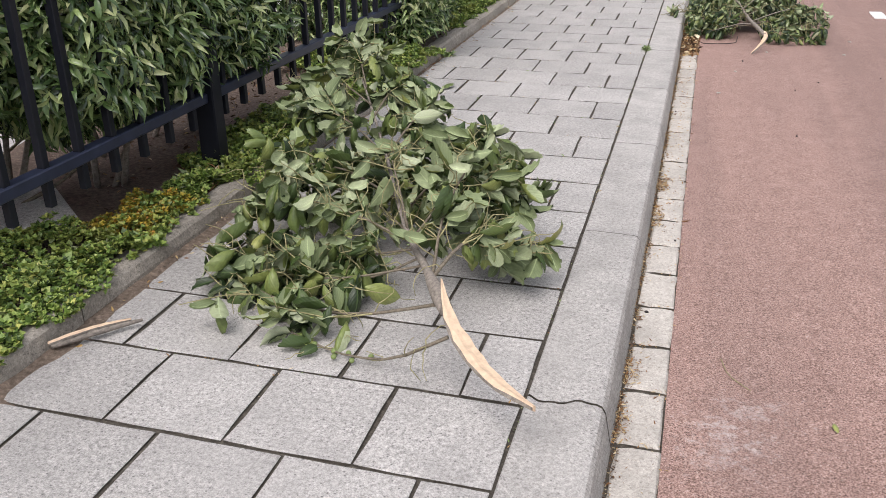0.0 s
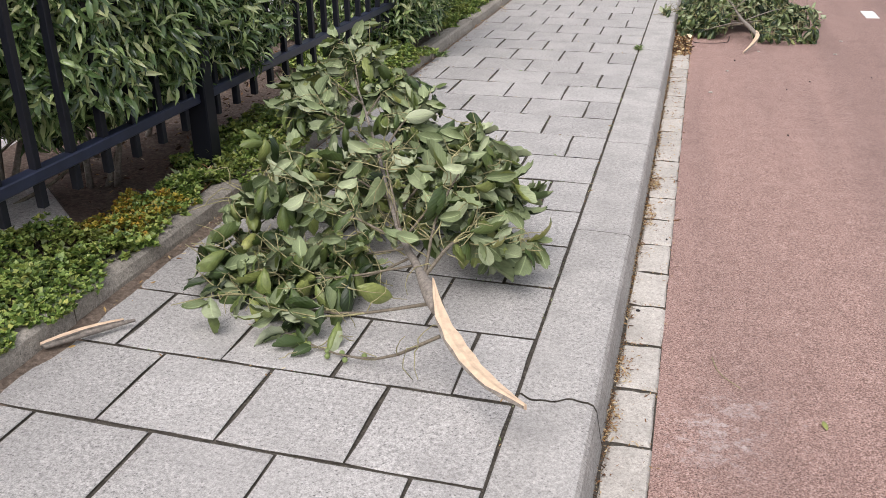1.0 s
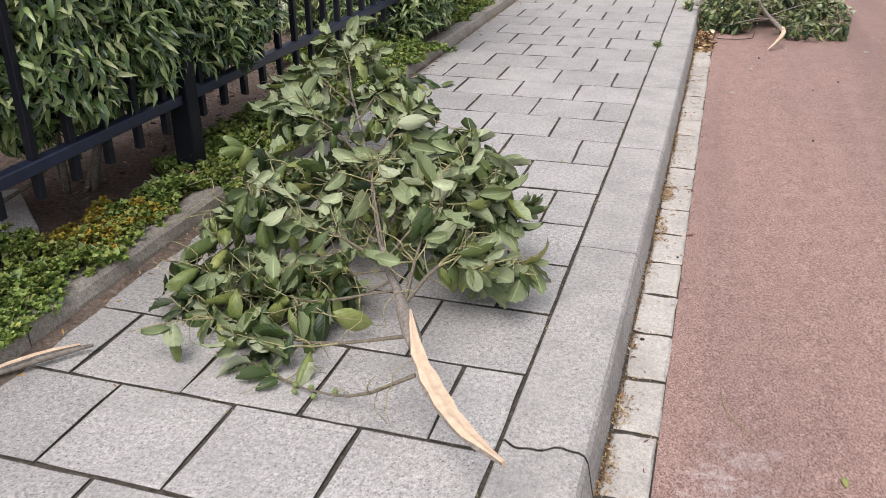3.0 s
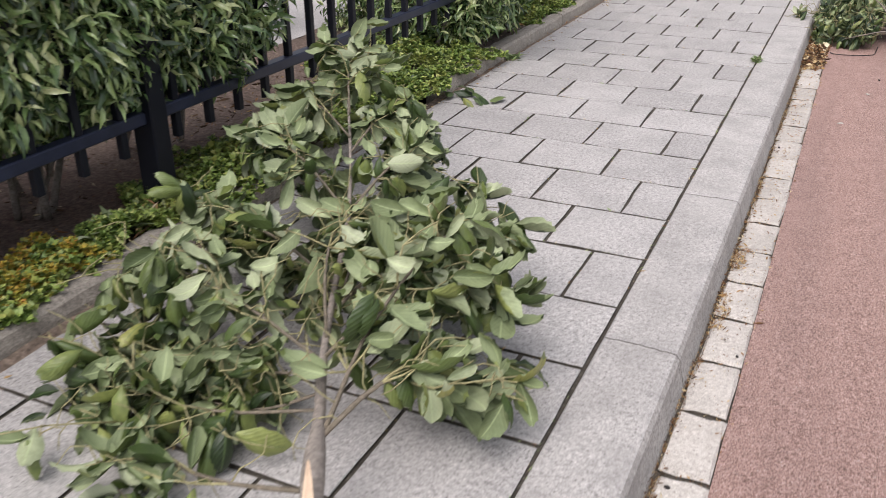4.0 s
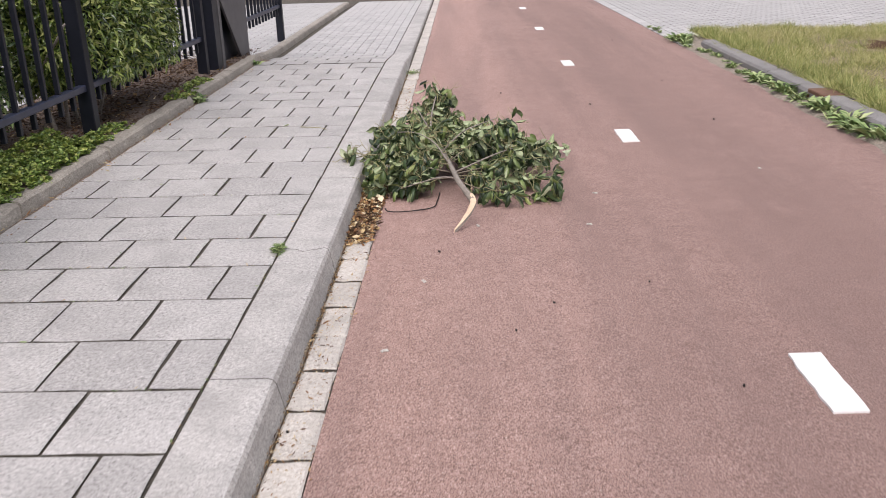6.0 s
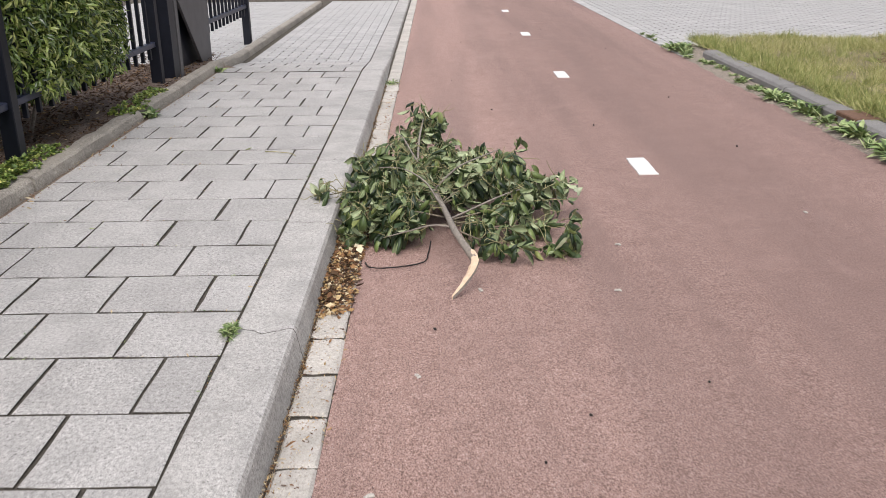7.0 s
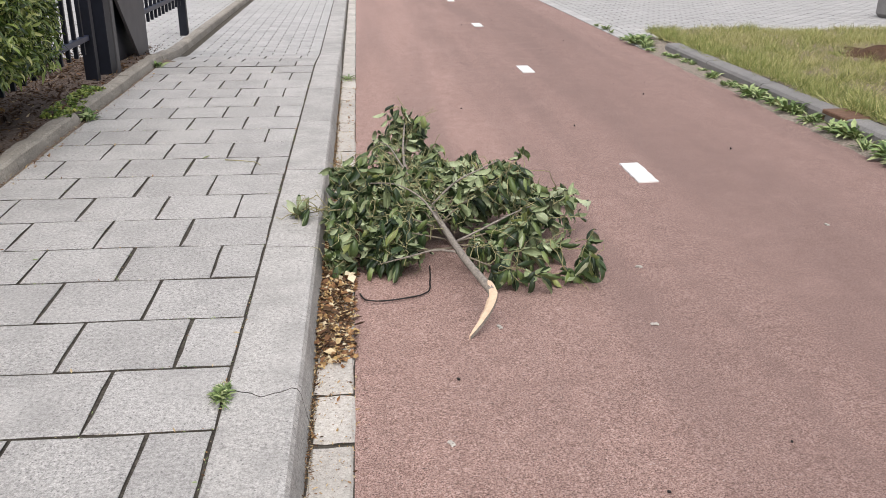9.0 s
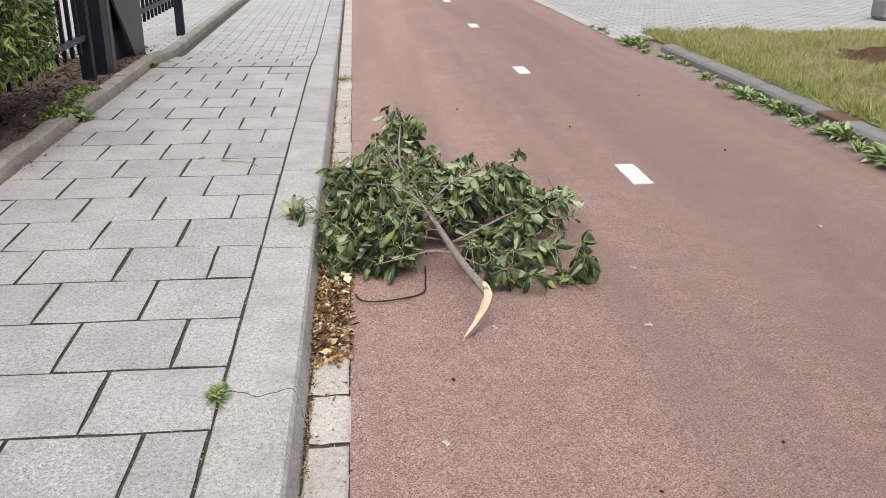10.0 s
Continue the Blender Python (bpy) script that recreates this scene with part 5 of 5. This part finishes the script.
def parked_car():
    """Front of a car standing in the yard, seen low through the gap in the hedge."""
    car = thing("parked_car", (-2.75, 4.3, 0.012), "red parked car behind the fence, dark tyres", "car")
    side = [(0.0, 0.32), (0.02, 0.55), (-0.12, 0.72), (-0.9, 0.88), (-1.5, 1.35), (-2.8, 1.38), (-3.5, 0.95), (-3.9, 0.85), (-3.95, 0.4), (-3.85, 0.24), (-0.15, 0.24)]
    v, f = [], []
    for y, inset in ((-0.84, 0.06), (-0.8, 0.0), (0.8, 0.0), (0.84, 0.06)):
        for x, z in side:
            v.append((x - (inset if x > -1 else -inset) * 1.2, y, z + (inset * 0.5 if z < 0.5 else -inset * 0.5)))
    n = len(side)
    for r in range(3):
        f += [(r * n + k, r * n + (k + 1) % n, (r + 1) * n + (k + 1) % n, (r + 1) * n + k) for k in range(n)]
    f += [tuple(range(n))[::-1], tuple(range(3 * n, 4 * n))]
    put("body", mesh_of("body", v, f, M_RED), car)
    bm = bmesh.new()
    box(bm, (-0.12, -0.7, 0.17), (0.015, 0.7, 0.31), 0.03)
    part("bumper_lip", bm, M_DARKGLASS, car, "black plastic bumper lip")
    for x in (-0.75, -3.2):
        for y in (-0.76, 0.76):
            bm = bmesh.new()
            bmesh.ops.create_cone(bm, cap_ends=True, segments=28, radius1=0.3, radius2=0.3, depth=0.2, matrix=pose(x, y, 0.3, 90, 0, 0))
            bmesh.ops.bevel(bm, geom=[e for e in bm.edges if len(e.link_faces) == 2 and any(len(q.verts) > 4 for q in e.link_faces)], offset=0.03, segments=2, affect="EDGES")
            wheel = part("wheel", bm, M_BLACK, car, "black rubber tyre")
            bm = bmesh.new()
            bmesh.ops.create_cone(bm, cap_ends=True, segments=24, radius1=0.19, radius2=0.17, depth=0.02, matrix=pose(x, y + math.copysign(0.105, y), 0.3, 90, 0, 0))
            part("rim", bm, M_STEEL, wheel, "grey wheel rim")


parked_car()


# ---- crossing and side street ----
def pavers(name, x0, x1, y0, y1, along_y, height, label, near=300, w=0.105, l=0.21, gap=0.006):
    """Concrete bricks in running bond; the nearest ones as pieces, the rest as one mesh."""
    field = tagged(new(name), label, "paving", kind="structure")
    sx, sy = (w, l) if along_y else (l, w)
    whole = slab(sx - gap, sy - gap, 0.05, 0.0025, RNG)
    half = slab(sx - gap, sy / 2 - gap, 0.05, 0.004, RNG) if along_y else slab(sx / 2 - gap, sy - gap, 0.05, 0.004, RNG)
    meshes = [paver_mesh("paver", whole, M_BRICK), paver_mesh("paver", half, M_BRICK)]
    cells = []
    for i in range(int((x1 - x0) / sx)):
        for j in range(int((y1 - y0) / sy)):
            x, y = x0 + (i + 0.5) * sx, y0 + (j + 0.5) * sy
            odd = i % 2 if along_y else j % 2
            if odd:
                x, y = (x, y + sy / 2) if along_y else (x + sx / 2, y)
                if (j if along_y else i) == 0:
                    hx, hy = (x, y - 0.75 * sy) if along_y else (x - 0.75 * sx, y)
                    cells.append((hx, hy, height(hx, hy), 1))
            elif not along_y and i == int((x1 - x0) / sx) - 1:
                cells.append((x + 0.75 * sx, y, height(x, y), 1))
            cells.append((x, y, height(x, y) + RNG.uniform(-0.001, 0.001), 0))
    cells.sort(key=lambda c: c[1])
    for x, y, z, k in cells[:near]:
        put("paver", meshes[k], field, pose(x, y, z))
    vs, fs, count = [], [], 0
    for x, y, z, k in cells[near:]:
        bv, bf = (whole, half)[k]
        vs.append(np.array(bv) + np.array((x, y, z)))
        fs += [tuple(c + count for c in q) for q in bf]
        count += len(bv)
    if vs:
        tagged(put("far_pavers", mesh_of("far_pavers", np.concatenate(vs), fs, [M_BRICK, M_JOINT], False, [1 if k % 25 < 12 else 0 for k in range(len(fs))]), field), kind="stuff")


tagged(sheet("crossing_bed", [-6, -1.3, 0.0], [11.4, 11.6, 14, 40], lambda x, y: -0.011 + dip(y), M_JOINT), "dark joint sand of the crossing", "sand")
tagged(sheet("side_street_bed", [3.1, 6, 14], [12.2, 20, 60], lambda x, y: -0.073, M_JOINT), "dark joint sand of the side street", "sand")
pavers("crossing_paving", -1.155, 0.0, 11.482, 19.0, False, lambda x, y: dip(y), "grey concrete pavers of the lowered crossing", gap=0.008)
pavers("drive_paving", -4.6, -1.33, 11.15, 19.0, False, lambda x, y: dip(y), "pale grey pavers of the drive beyond the fence", 200)
band = tagged(new("edge_band"), "pale flush stones along the edge of the cycle path", "edging", kind="structure")
band_mesh = paver_mesh("edge_stone", slab(0.145, 0.29, 0.05, 0.004, RNG), M_BRICK)
for k in range(26):
    put("edge_stone", band_mesh, band, pose(3.045, 11.75 + 0.3 * k, -0.054 + RNG.uniform(-0.001, 0.001)))
pavers("side_street", 3.13, 9.5, 12.45, 19.0, False, lambda x, y: -0.06, "grey concrete pavers of the side street", 300, gap=0.009)
bm = bmesh.new()
box(bm, (-0.25, -0.2, -0.1), (0.25, 0.2, 0.26), 0.09)
block = part("concrete_block", bm, M_OLDKERB)
block.matrix_basis = pose(6.95, 14.05, 0, 0, 0, 8)
tagged(block, "weathered concrete block at the edge of the grass", "concrete block")


# ---- pavement tiles ----
def pavement():
    floor = tagged(new("pavement"), "light grey concrete paving tiles in running bond", "pavement", kind="structure")
    P = 0.302
    full = [paver_mesh("tile", slab(0.2925, 0.2905, 0.04, 0.0024, RNG), M_TILE) for _ in range(5)]
    half = [paver_mesh("tile", slab(0.1415, 0.2905, 0.04, 0.0024, RNG), M_TILE) for _ in range(3)]
    for j in range(-3, 38):
        odd = j % 2
        cols = [(-P * (i + 0.5), full) for i in range(4)] if not odd else [(-P / 4, half)] + [(-P / 2 - P * (i + 0.5), full) for i in range(3)] + [(-P / 2 - P * 3.25, half)]
        for x, kinds in cols:
            y = P * (j + 0.5)
            slope = -math.degrees(math.atan2(dip(y - 0.15) - dip(y + 0.15), 0.3))
            put("tile", kinds[int(RNG.integers(0, len(kinds)))], floor, pose(x + RNG.uniform(-0.001, 0.001), y, dip(y) + RNG.uniform(-0.001, 0.001), slope + RNG.uniform(-0.2, 0.2), RNG.uniform(-0.2, 0.2), RNG.uniform(-0.3, 0.3)))


pavement()


def joint_moss():
    """Crumbs and moss caught in the tile joints."""
    n = 2600
    row = RNG.integers(-2, 36, n)
    across = RNG.uniform(0, 1, n) < 0.55
    x = np.where(across, RNG.uniform(-1.2, 0.0, n), 0.0)
    y = np.where(across, row * 0.302, 0.0)
    col = -0.302 * RNG.integers(0, 5, n) - np.where(row % 2 == 1, 0.151, 0.0)
    x = np.where(across, x, np.where(RNG.uniform(0, 1, n) < 0.35, 0.0, np.clip(col, -1.2, 0)))
    y = np.where(across, y, row * 0.302 + RNG.uniform(0.0, 0.302, n))
    patch = np.array([noise.noise((a * 2.1, b * 2.1, 8)) for a, b in zip(x, y)])
    keep = patch > -0.05
    x, y = x[keep] + RNG.normal(size=keep.sum()) * 0.002, y[keep] + RNG.normal(size=keep.sum()) * 0.002
    n = len(x)
    z = np.array([dip(b) for b in y]) - 0.003 + RNG.uniform(0, 0.004, n)
    for part_of, mat, label in ((0, M_WEED, "tiny green moss in the tile joints"), (1, M_RUST, "dry brown crumbs in the tile joints")):
        pick = np.arange(n) % 2 == part_of
        v, f = scatter(np.stack([x, y, z], 1)[pick], RNG.normal(size=(pick.sum(), 3)) * [1, 1, 0.3], np.tile([0, 0, 1.0], (pick.sum(), 1)), 0.009 * RNG.lognormal(-0.1, 0.4, pick.sum()), CURL, LANCE_F)
        tagged(put("joint_growth", mesh_of("joint_growth", v, f, mat)), label, "moss" if part_of == 0 else "leaf litter", kind="stuff")


joint_moss()


# ---- wind ----
def sway(tw, amount, phase, speed):
    """A shoot that rocks about its root in the wind."""
    at = tw.matrix_basis.translation.copy()
    rows = []
    for k in range(41):
        t = k * 0.25
        a = amount * (math.sin(speed * t + phase) + 0.5 * math.sin(2.3 * speed * t + 2 * phase))
        rows.append((t, pose(*at, a * 0.6, a * 0.4, a)))
    walk(tw, rows)


def motions():
    for k, tw in enumerate(SHOOTS1):
        sway(tw, 1.5 if k > 1 else 0.4, k * 1.7, 3.1 + 0.2 * (k % 4))
    for k, tw in enumerate(SHOOTS2):
        sway(tw, 0.9, k * 1.3, 3.4 + 0.2 * (k % 3))


motions()
